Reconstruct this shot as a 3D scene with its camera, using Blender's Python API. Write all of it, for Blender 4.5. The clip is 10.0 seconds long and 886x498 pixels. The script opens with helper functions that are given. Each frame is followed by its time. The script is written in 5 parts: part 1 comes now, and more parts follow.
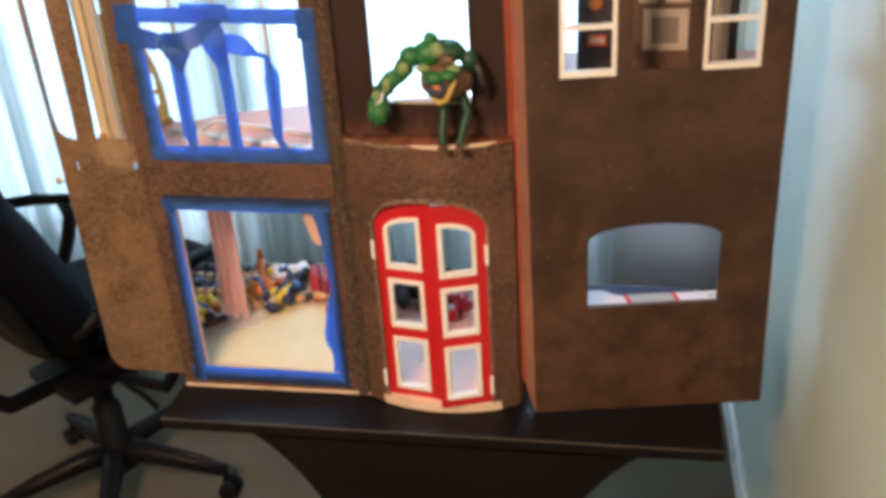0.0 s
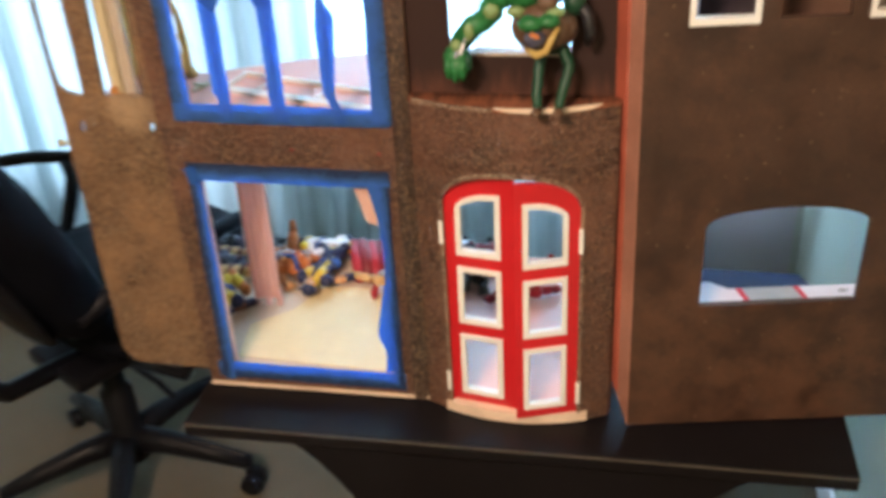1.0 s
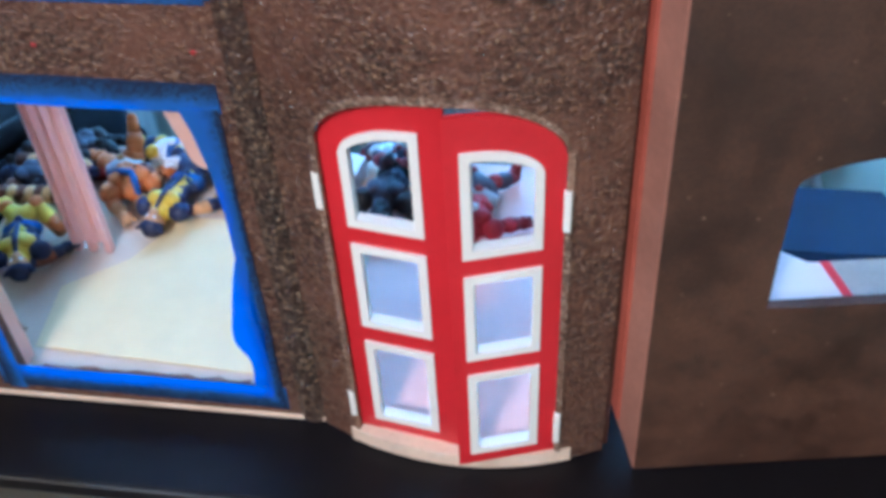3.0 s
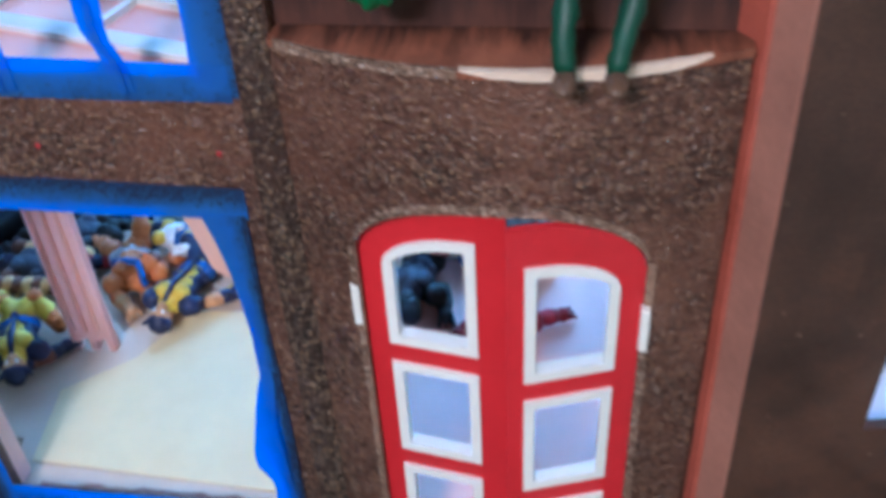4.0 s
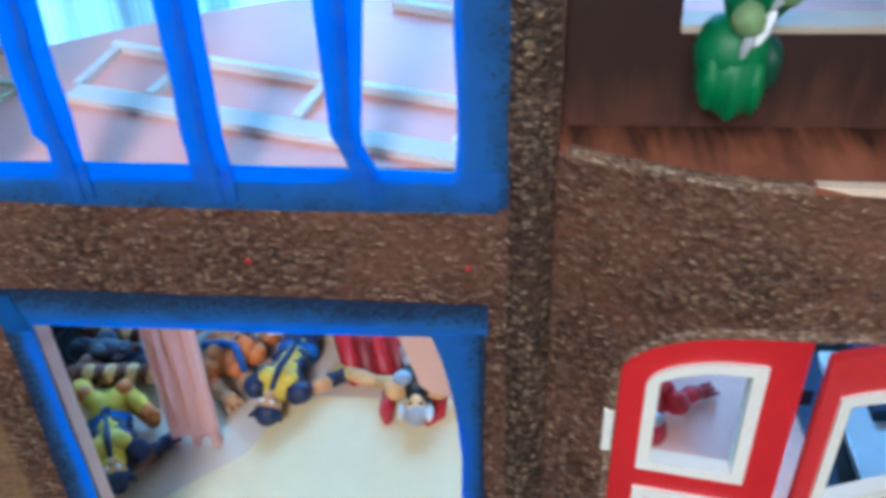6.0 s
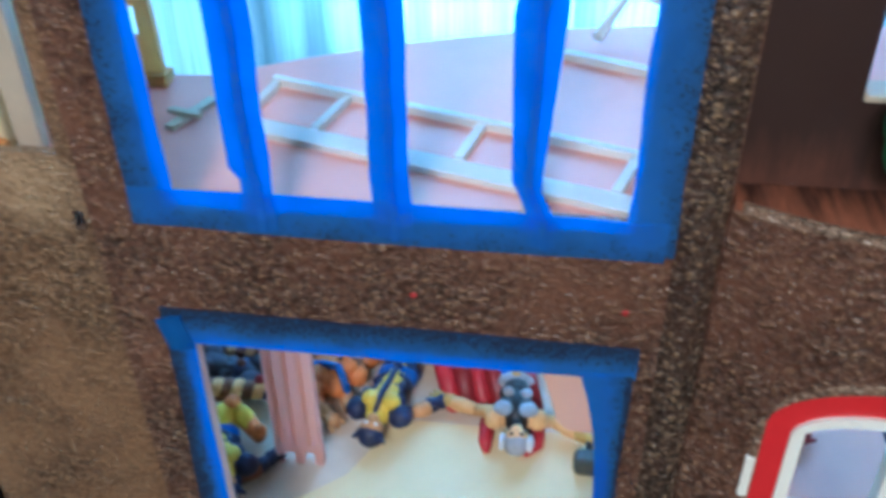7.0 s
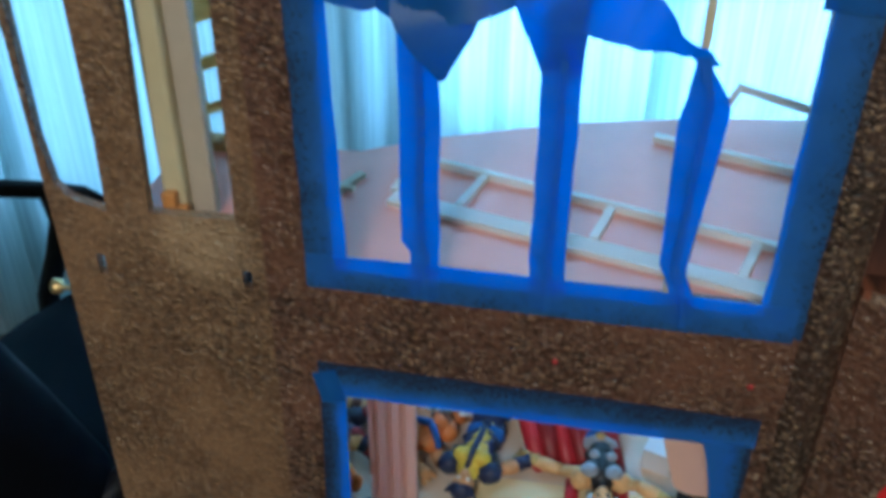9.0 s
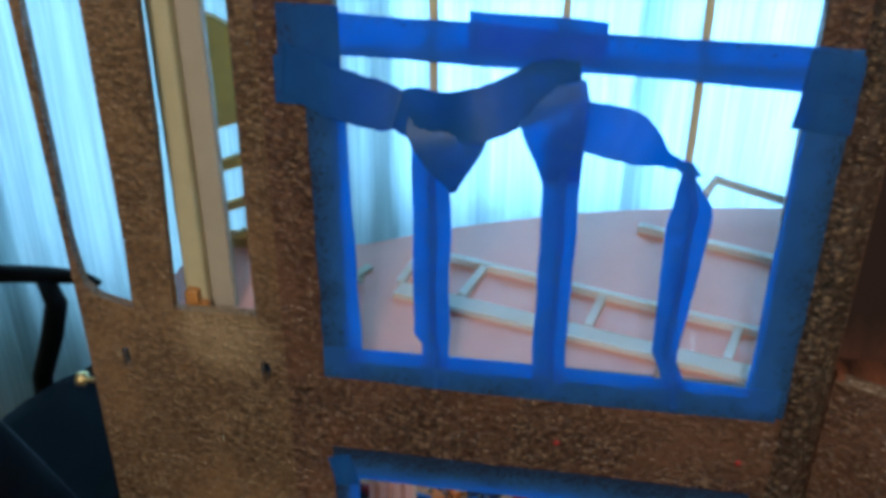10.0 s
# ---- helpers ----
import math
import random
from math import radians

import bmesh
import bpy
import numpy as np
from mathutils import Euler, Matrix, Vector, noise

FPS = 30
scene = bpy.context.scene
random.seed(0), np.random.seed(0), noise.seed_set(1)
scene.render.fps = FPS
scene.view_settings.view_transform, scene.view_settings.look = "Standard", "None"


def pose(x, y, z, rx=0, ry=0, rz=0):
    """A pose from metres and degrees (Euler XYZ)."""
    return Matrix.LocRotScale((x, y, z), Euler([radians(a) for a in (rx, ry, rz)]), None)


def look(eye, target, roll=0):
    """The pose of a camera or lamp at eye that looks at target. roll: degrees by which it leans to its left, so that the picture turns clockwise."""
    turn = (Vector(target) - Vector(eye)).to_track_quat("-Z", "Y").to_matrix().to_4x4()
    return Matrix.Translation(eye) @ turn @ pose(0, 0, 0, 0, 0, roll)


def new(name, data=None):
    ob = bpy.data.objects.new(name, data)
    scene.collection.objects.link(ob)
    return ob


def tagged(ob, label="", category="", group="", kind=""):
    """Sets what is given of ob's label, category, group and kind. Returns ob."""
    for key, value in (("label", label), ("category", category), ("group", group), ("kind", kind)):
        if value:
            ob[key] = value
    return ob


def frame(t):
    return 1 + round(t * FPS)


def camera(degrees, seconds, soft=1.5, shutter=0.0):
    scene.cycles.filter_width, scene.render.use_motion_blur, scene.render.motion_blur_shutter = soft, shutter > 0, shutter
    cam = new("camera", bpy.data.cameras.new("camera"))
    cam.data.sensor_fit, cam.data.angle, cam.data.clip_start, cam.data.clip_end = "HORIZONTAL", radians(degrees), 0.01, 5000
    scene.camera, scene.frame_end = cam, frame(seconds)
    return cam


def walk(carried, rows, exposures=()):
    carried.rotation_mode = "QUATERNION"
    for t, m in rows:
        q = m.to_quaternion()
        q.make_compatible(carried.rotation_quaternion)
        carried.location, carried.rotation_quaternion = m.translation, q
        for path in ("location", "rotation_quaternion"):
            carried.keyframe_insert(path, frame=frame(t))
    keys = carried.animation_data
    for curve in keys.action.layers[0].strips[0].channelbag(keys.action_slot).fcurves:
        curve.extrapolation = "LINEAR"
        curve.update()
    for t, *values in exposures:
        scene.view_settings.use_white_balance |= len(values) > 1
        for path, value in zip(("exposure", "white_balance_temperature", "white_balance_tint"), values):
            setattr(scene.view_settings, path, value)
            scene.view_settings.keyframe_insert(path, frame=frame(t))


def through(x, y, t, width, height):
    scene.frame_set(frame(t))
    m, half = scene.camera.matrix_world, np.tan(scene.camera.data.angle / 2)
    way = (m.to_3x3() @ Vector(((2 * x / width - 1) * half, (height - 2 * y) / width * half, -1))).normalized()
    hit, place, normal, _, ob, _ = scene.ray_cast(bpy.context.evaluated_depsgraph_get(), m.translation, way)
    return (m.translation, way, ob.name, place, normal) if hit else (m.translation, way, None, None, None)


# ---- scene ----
cam = camera(49.0, 10.0, soft=4.2, shutter=0.5)
PATH = [
    (0, (0.112, 0.125, 1.683), (-0.237, 1.866, 0.764), -3.8),
    (0.5, (0.095, 0.164, 1.658), (-0.324, 1.895, 0.749), -3.8),
    (0.8, (0.078, 0.25, 1.616), (-0.405, 1.958, 0.693), -4.1),
    (1, (-0.048, 0.371, 1.604), (-0.396, 2.061, 0.591), -3.3),
    (1.2, (-0.108, 0.46, 1.555), (-0.336, 2.159, 0.525), -2.2),
    (1.3, (-0.128, 0.5, 1.565), (-0.319, 2.169, 0.481), -2.0),
    (1.5, (-0.163, 0.604, 1.52), (-0.193, 2.252, 0.387), -0.8),
    (1.8, (-0.173, 0.669, 1.499), (-0.16, 2.302, 0.345), -0.7),
    (2, (-0.171, 0.774, 1.483), (-0.25, 2.363, 0.271), -2.1),
    (2.2, (-0.138, 0.813, 1.486), (-0.327, 2.364, 0.237), -3.9),
    (3.3, (-0.084, 0.973, 1.392), (-0.37, 2.428, 0.05), -3.6),
    (3.5, (-0.085, 0.975, 1.4), (-0.386, 2.467, 0.102), -3.5),
    (4, (-0.142, 1.033, 1.39), (-0.401, 2.568, 0.135), -3.5),
    (4.5, (-0.23, 1.092, 1.384), (-0.367, 2.667, 0.159), -3.5),
    (5, (-0.28, 1.115, 1.391), (-0.342, 2.682, 0.149), -1.6),
    (5.2, (-0.29, 1.116, 1.391), (-0.361, 2.684, 0.151), -2.0),
    (6.5, (-0.378, 1.109, 1.404), (-0.566, 2.678, 0.18), -1.5),
    (7, (-0.411, 1.096, 1.419), (-0.634, 2.682, 0.221), -1.0),
    (7.5, (-0.442, 1.075, 1.428), (-0.712, 2.665, 0.245), -0.6),
    (8, (-0.451, 1.06, 1.436), (-0.741, 2.647, 0.254), -0.6),
    (8.5, (-0.465, 1.048, 1.443), (-0.761, 2.649, 0.282), -0.2),
    (9, (-0.478, 1.041, 1.462), (-0.766, 2.685, 0.36), 0.3),
    (9.5, (-0.496, 1.028, 1.486), (-0.773, 2.716, 0.449), -0.2),
    (10, (-0.495, 1.003, 1.505), (-0.741, 2.725, 0.52), 0.3),
]
# (seconds, stops, white balance temperature, tint)
EXPOSURES = [
    (0.0, 0.42, 6680, 24), (0.5, 0.46, 6500, 22), (1.0, 0.56, 6120, 19), (1.5, 0.0, 4600, 12), (2.0, 0.37, 4310, 11), (3.5, 0.63, 4260, 14), (4.0, 0.46, 4160, 14),
    (4.5, 0.15, 3980, 9), (5.0, 0.36, 4150, 9), (6.5, 0.44, 4290, 5), (7.0, 0.34, 4240, 4), (7.5, -0.2, 4140, 8), (8.0, -0.6, 4180, 11),
    (8.5, -0.32, 4520, 0), (9.0, -0.4, 4520, -1), (9.5, -0.47, 4700, -1), (10.0, -0.57, 4850, 0),
]
walk(cam, [(t, look(eye, target, roll)) for t, eye, target, roll in PATH], EXPOSURES)

# ---- world and light ----
world = bpy.data.worlds.new("sky")
scene.world = world
world.use_nodes = True
wn = world.node_tree.nodes
wsky = wn.new("ShaderNodeTexSky")
wsky.sky_type, wsky.sun_disc = "NISHITA", False
wsky.sun_elevation, wsky.sun_rotation = radians(40), radians(20)
world.node_tree.links.new(wsky.outputs[0], wn["Background"].inputs[0])
wn["Background"].inputs[1].default_value = 0.12


def area(name, m, sx, sy, watts, color):
    d = bpy.data.lights.new(name, "AREA")
    d.shape, d.size, d.size_y, d.energy, d.color = "RECTANGLE", sx, sy, watts, color
    ob = new(name, d)
    ob.matrix_world = m
    return ob


# daylight in the two window openings, added light behind the corner blind, and an assumed lamp out of view behind the
# camera
area("daylight_left", look((-1.75, 2.80, 1.28), (-1.75, 0.0, 1.15)), 1.4, 1.65, 33, (0.52, 0.80, 1.0))
area("daylight_right", look((-0.395, 2.80, 1.39), (-0.395, 0.0, 1.25)), 0.86, 1.43, 60, (0.48, 0.75, 1.0))
# Added lamp that brightens the blind from behind; its window is made up.
area("added_corner_light", look((0.272, 2.80, 1.23), (0.272, 0.0, 1.10)), 0.27, 1.75, 7, (0.58, 0.76, 1.0))
area("assumed_lamp_light", look((-0.58, -0.2, 2.30), (-0.57, 0.6, 0.0)), 0.40, 0.40, 47, (1.0, 0.74, 0.50))

# ---- materials ----


class N:
    """A small builder of node materials."""

    def __init__(self, name):
        self.m = bpy.data.materials.new(name)
        self.m.use_nodes = True
        self.t = self.m.node_tree
        self.b = self.t.nodes["Principled BSDF"]
        self.co = self.t.nodes.new("ShaderNodeTexCoord").outputs["Object"]

    def put(self, sock, v):
        if isinstance(v, bpy.types.NodeSocket):
            self.t.links.new(v, sock)
        elif isinstance(v, (tuple, list)) and len(v) == 3 and sock.type == "RGBA":
            sock.default_value = (*v, 1)
        else:
            sock.default_value = v

    def node(self, kind, **ins):
        n = self.t.nodes.new(kind)
        for k, v in ins.items():
            self.put(n.inputs[k.replace("_", " ")], v)
        return n

    def noise(self, scale, detail=4, rough=0.6, co=None, stretch=None):
        v = co or self.co
        if stretch:
            v = self.node("ShaderNodeMapping", Vector=v, Scale=stretch).outputs[0]
        n = self.node("ShaderNodeTexNoise", Vector=v, Scale=scale, Detail=detail, Roughness=rough)
        return n.outputs["Fac"]

    def ramp(self, fac, *stops):
        n = self.node("ShaderNodeValToRGB", Fac=fac)
        e = n.color_ramp.elements
        while len(e) < len(stops):
            e.new(0.5)
        for s, (p, c) in zip(e, stops):
            s.position, s.color = p, (*((c, c, c) if isinstance(c, (int, float)) else c), 1)
        return n.outputs["Color"]

    def mix(self, fac, a, b, blend="MIX"):
        n = self.t.nodes.new("ShaderNodeMix")
        n.data_type, n.blend_type = "RGBA", blend
        for i, v in ((0, fac), (6, a), (7, b)):
            self.put(n.inputs[i], v)
        return n.outputs[2]

    def math(self, op, a, b=0.5):
        n = self.t.nodes.new("ShaderNodeMath")
        n.operation = op
        self.put(n.inputs[0], a), self.put(n.inputs[1], b)
        return n.outputs[0]

    def bump(self, height, strength=0.3, distance=0.002):
        n = self.node("ShaderNodeBump", Height=height, Strength=strength, Distance=distance)
        self.put(self.b.inputs["Normal"], n.outputs[0])

    def done(self, color=None, rough=None, metal=None, spec=None):
        for k, v in (("Base Color", color), ("Roughness", rough), ("Metallic", metal), ("Specular IOR Level", spec)):
            if v is not None:
                self.put(self.b.inputs[k], v)
        return self.m


def plain(name, color, rough=0.5, vary=0.15, scale=30, bump=0.05, metal=0.0, dist=0.001, spec=0.5):
    """A plain painted, moulded or woven surface with a little unevenness in colour, gloss and relief."""
    n = N(name)
    big, fine = n.noise(scale * 0.25, 3), n.noise(scale * 4, 3)
    dark = tuple(c * (1 - vary) for c in color)
    light = tuple(min(1, c * (1 + vary)) for c in color)
    col = n.ramp(n.math("ADD", n.math("MULTIPLY", big, 0.7), n.math("MULTIPLY", fine, 0.3)), (0.3, dark), (0.7, light))
    n.bump(fine, bump, dist)
    return n.done(col, n.ramp(big, (0.3, max(0, rough - 0.08)), (0.7, min(1, rough + 0.08))), metal, spec)


def grit(name, base, mid, tip, amount=0.5, rough=0.5, relief=0.8, smooth=0.5, size=300, long=0.7, rub=None):
    """Sprayed stone-effect paint: single glossy tan grains over dark hollows, their shade painted in, with smoother
    brown patches between.
    """
    n = N(name)
    push = n.node("ShaderNodeTexNoise", Vector=n.co, Scale=size * 0.8, Detail=2.0).outputs["Color"]
    bent = n.node("ShaderNodeMixRGB", Fac=0.0035, Color1=n.co, Color2=push).outputs[0]
    spot = n.node("ShaderNodeMapping", Vector=bent, Scale=(long, 1.0, 1.15)).outputs[0]
    cells = n.node("ShaderNodeTexVoronoi", Vector=spot, Scale=size)
    pick = n.node("ShaderNodeSeparateColor", Color=cells.outputs["Color"]).outputs[0]
    small = n.node("ShaderNodeTexVoronoi", Vector=spot, Scale=size * 1.9)
    pick2 = n.node("ShaderNodeSeparateColor", Color=small.outputs["Color"]).outputs[0]
    dome = n.ramp(cells.outputs["Distance"], (0.22, 1.0), (0.75, 0.0))
    dome2 = n.ramp(small.outputs["Distance"], (0.20, 1.0), (0.70, 0.0))
    grain = n.noise(size * 0.55, 3, 0.65)
    patch = n.noise(10, 4, 0.62)
    haze = n.noise(5.0, 4, 0.6)
    gritty = n.ramp(patch, (smooth - 0.16, 0.22), (smooth + 0.15, 1.0))
    chosen = n.ramp(n.math("ADD", n.math("MULTIPLY", pick, 0.6), n.math("MULTIPLY", grain, 0.4)), (0.39, 0.0), (0.54, 0.22), (0.76, 1.0))
    tips = n.math("MAXIMUM", n.math("MULTIPLY", dome, chosen), n.math("MULTIPLY", dome2, n.ramp(n.math("MULTIPLY", pick2, grain), (0.22, 0.0), (0.55, 0.85))))
    pits = n.ramp(n.math("ADD", n.math("MULTIPLY", dome, 0.35), n.math("MULTIPLY", grain, 0.65)), (0.34, 1.0), (0.56, 0.0))
    warm = n.mix(n.ramp(haze, (0.35, 0.0), (0.65, 1.0)), mid, tuple(c * k for c, k in zip(mid, (0.55, 0.47, 0.42))))
    body = n.mix(gritty, warm, n.mix(0.5, base, warm))
    # Hollows go darker than the base coat: relief shade put into the colour.
    body = n.mix(n.math("MULTIPLY", pits, n.math("MULTIPLY", gritty, 0.88)), body, tuple(0.4 * c for c in base))
    col = n.mix(n.math("MULTIPLY", tips, n.math("MULTIPLY", gritty, amount)), body, tip)
    if rub:
        # a hand-rubbed lighter patch: (x, z, half width, half height)
        ax = n.node("ShaderNodeSeparateXYZ", Vector=n.co).outputs
        dx = n.math("DIVIDE", n.math("SUBTRACT", ax[0], rub[0]), rub[2])
        dz = n.math("DIVIDE", n.math("SUBTRACT", ax[2], rub[1]), rub[3])
        away = n.math("ADD", n.math("MULTIPLY", dx, dx), n.math("MULTIPLY", dz, dz))
        away = n.math("ADD", away, n.math("MULTIPLY", n.math("SUBTRACT", n.noise(45, 4, 0.7), 0.5), 1.6))
        col = n.mix(n.ramp(away, (0.05, 0.5), (1.1, 0.0)), col, tuple(0.85 * c for c in tip))
    n.bump(n.math("MULTIPLY", n.math("ADD", n.math("MULTIPLY", tips, 0.6), n.math("MULTIPLY", grain, 0.6)), n.math("ADD", gritty, 0.12)), relief, 0.005)
    return n.done(col, n.ramp(tips, (0.0, rough + 0.12), (0.6, rough - 0.18)), spec=0.5)


def weathered(name, base, mid, rust, tip):
    """Smooth dark spray paint, rubbed through to orange brown in blotches, with scattered pale specks."""
    n = N(name)
    cloud, blot, fine = n.noise(6.5, 5, 0.62), n.noise(19, 5, 0.68), n.noise(330, 3, 0.7)
    smoke = n.noise(3.1, 3, 0.5)
    col = n.mix(n.ramp(cloud, (0.34, 0.0), (0.66, 1.0)), base, mid)
    worn_in = n.math("ADD", n.math("MULTIPLY", blot, 0.6), n.math("MULTIPLY", smoke, 0.4))
    col = n.mix(n.ramp(worn_in, (0.50, 0.0), (0.70, 0.42)), col, rust)
    col = n.mix(n.ramp(blot, (0.28, 0.55), (0.45, 0.0)), col, tuple(0.5 * c for c in base))
    cells = n.node("ShaderNodeTexVoronoi", Vector=n.co, Scale=150.0)
    pick = n.node("ShaderNodeSeparateColor", Color=cells.outputs["Color"]).outputs[0]
    speck = n.math("MULTIPLY", n.ramp(cells.outputs["Distance"], (0.14, 1.0), (0.30, 0.0)), n.ramp(pick, (0.95, 0.0), (1.0, 0.4)))
    col = n.mix(speck, col, tip)
    col = n.mix(n.ramp(fine, (0.35, 0.35), (0.62, 0.0)), col, tuple(0.55 * c for c in base))
    n.bump(n.math("ADD", fine, n.math("MULTIPLY", blot, 0.6)), 0.30, 0.0016)
    return n.done(col, n.ramp(blot, (0.3, 0.36), (0.7, 0.56)), spec=0.45)


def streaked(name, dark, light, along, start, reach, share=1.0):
    """Thin orange brown paint dragged out in streaks along one axis, fading into a dark tone that carries painted
    recess shade.
    """
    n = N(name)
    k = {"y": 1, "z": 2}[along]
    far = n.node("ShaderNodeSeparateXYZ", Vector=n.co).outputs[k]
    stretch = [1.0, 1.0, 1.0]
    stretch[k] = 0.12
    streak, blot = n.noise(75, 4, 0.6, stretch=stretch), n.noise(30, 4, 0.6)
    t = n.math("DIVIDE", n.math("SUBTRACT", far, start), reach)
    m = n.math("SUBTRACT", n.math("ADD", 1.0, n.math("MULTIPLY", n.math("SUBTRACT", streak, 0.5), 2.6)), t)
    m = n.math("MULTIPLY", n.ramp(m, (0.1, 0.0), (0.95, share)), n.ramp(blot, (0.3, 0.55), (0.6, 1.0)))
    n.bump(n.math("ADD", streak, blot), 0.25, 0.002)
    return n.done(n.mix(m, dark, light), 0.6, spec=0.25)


BROWN = grit("gritty brown paint", (0.036, 0.015, 0.0095), (0.172, 0.076, 0.043), (0.60, 0.39, 0.23), 0.52, 0.40, 0.95, 0.51, 290, 0.75)
DARKGRIT = grit("dark speckled paint", (0.016, 0.008, 0.006), (0.078, 0.035, 0.021), (0.60, 0.41, 0.24), 0.60, 0.42, 0.95, 0.48, 300, 0.75)
COPPER = grit("lighter copper brown paint", (0.095, 0.050, 0.024), (0.295, 0.170, 0.082), (0.62, 0.43, 0.24), 0.50, 0.42, 0.85, 0.50, 300, 0.65, (-0.535, 0.462, 0.044, 0.042))
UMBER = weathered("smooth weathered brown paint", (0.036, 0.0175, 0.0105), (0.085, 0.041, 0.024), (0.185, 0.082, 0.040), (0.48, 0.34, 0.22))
# Darker than the house's brown: the niche's shade is put into its colour.
NICHE = streaked("niche paint with shade", (0.030, 0.0145, 0.0115), (0.090, 0.036, 0.022), "z", 0.505, 0.035, 0.9)
# The floor's streaks end dark at the wall, where shade is painted in.
RUSTY = streaked("rusty streaked floor paint with shaded back", (0.040, 0.016, 0.010), (0.30, 0.105, 0.050), "y", -0.205, 0.050)
TERRA = plain("red brown hinge paint", (0.31, 0.070, 0.038), 0.5, 0.3, 40, 0.15)
BLUSH = plain("thin brown over pink plastic", (0.31, 0.140, 0.092), 0.5, 0.3, 40, 0.15)
WORN = grit("worn tan over brown", (0.10, 0.055, 0.033), (0.30, 0.18, 0.11), (0.62, 0.47, 0.34), 0.9)
RED = plain("red door enamel", (0.52, 0.013, 0.016), 0.38, 0.12, 25, 0.04)
WHITE = plain("white trim plastic", (0.80, 0.77, 0.70), 0.42, 0.07, 30, 0.03)
MILK = plain("milky white plastic", (0.86, 0.84, 0.80), 0.4, 0.05, 30, 0.03)
CREAM = plain("worn cream plastic edge", (0.72, 0.55, 0.40), 0.5, 0.25, 60, 0.1)
AMBER = plain("orange brown plastic", (0.48, 0.21, 0.05), 0.4, 0.15, 30, 0.03)
PILLAR = plain("cream plastic", (0.52, 0.44, 0.26), 0.45, 0.15, 14, 0.04)
GREIGE = plain("grey beige plastic", (0.43, 0.36, 0.27), 0.45, 0.12, 14, 0.04)
PINK = plain("pink moulded plastic", (0.87, 0.60, 0.51), 0.42, 0.10, 16, 0.03)
PEACH = plain("peach moulded plastic", (0.85, 0.55, 0.42), 0.42, 0.10, 16, 0.03)
LILAC = plain("pale mauve floor plastic", (0.70, 0.34, 0.27), 0.36, 0.10, 9, 0.03)
SAND = plain("beige floor plastic", (0.62, 0.49, 0.36), 0.45, 0.16, 7, 0.05)
PAPER = plain("cream floor sheet", (0.76, 0.61, 0.33), 0.55, 0.10, 8, 0.05)
OAK = plain("honey yellow toy wood", (0.74, 0.55, 0.25), 0.5, 0.2, 20, 0.08)
BLACK = plain("black laminate", (0.006, 0.005, 0.006), 0.45, 0.3, 12, 0.03, spec=0.22)
EDGE = plain("edge highlight band", (0.055, 0.047, 0.036), 0.45, 0.4, 60, 0.1)
VINYL = plain("black chair vinyl", (0.0025, 0.003, 0.005), 0.62, 0.3, 40, 0.12, spec=0.06)
NYLON = plain("black nylon", (0.006, 0.006, 0.008), 0.45, 0.3, 30, 0.06, spec=0.14)
BRASS = plain("brass", (0.7, 0.5, 0.22), 0.35, 0.15, 30, 0.04, 1.0)
WALL = plain("pale grey green wall paint", (0.52, 0.580, 0.475), 0.36, 0.05, 5, 0.06)
CEIL = plain("white ceiling paint", (0.78, 0.77, 0.74), 0.8, 0.04, 5, 0.06)
SKIRT = plain("white gloss skirting paint", (0.76, 0.76, 0.74), 0.35, 0.05, 12, 0.03)
NAVY = plain("navy card", (0.012, 0.030, 0.085), 0.45, 0.2, 10, 0.03)
HALL = plain("pale lavender floor plastic", (0.78, 0.47, 0.38), 0.4, 0.08, 9, 0.03)
CARD = plain("white printed card", (0.74, 0.71, 0.74), 0.4, 0.06, 10, 0.02)
DOT = plain("dull red paint", (0.30, 0.02, 0.02), 0.5, 0.3, 60, 0.05)
STRIPE = plain("red print", (0.58, 0.03, 0.05), 0.4, 0.1, 20, 0.02)
GREY = plain("grey print", (0.36, 0.37, 0.36), 0.4, 0.25, 80, 0.02)


def carpet_material():
    n = N("beige loop carpet")
    tuft = n.noise(420, 3, 0.8)
    worn = n.noise(3.5, 4, 0.6)
    col = n.mix(worn, (0.12, 0.10, 0.065), (0.19, 0.155, 0.11))
    col = n.mix(n.ramp(tuft, (0.35, 0.5), (0.6, 0.0)), col, (0.12, 0.095, 0.065))
    n.bump(tuft, 0.8, 0.006)
    return n.done(col, 0.95, spec=0.1)


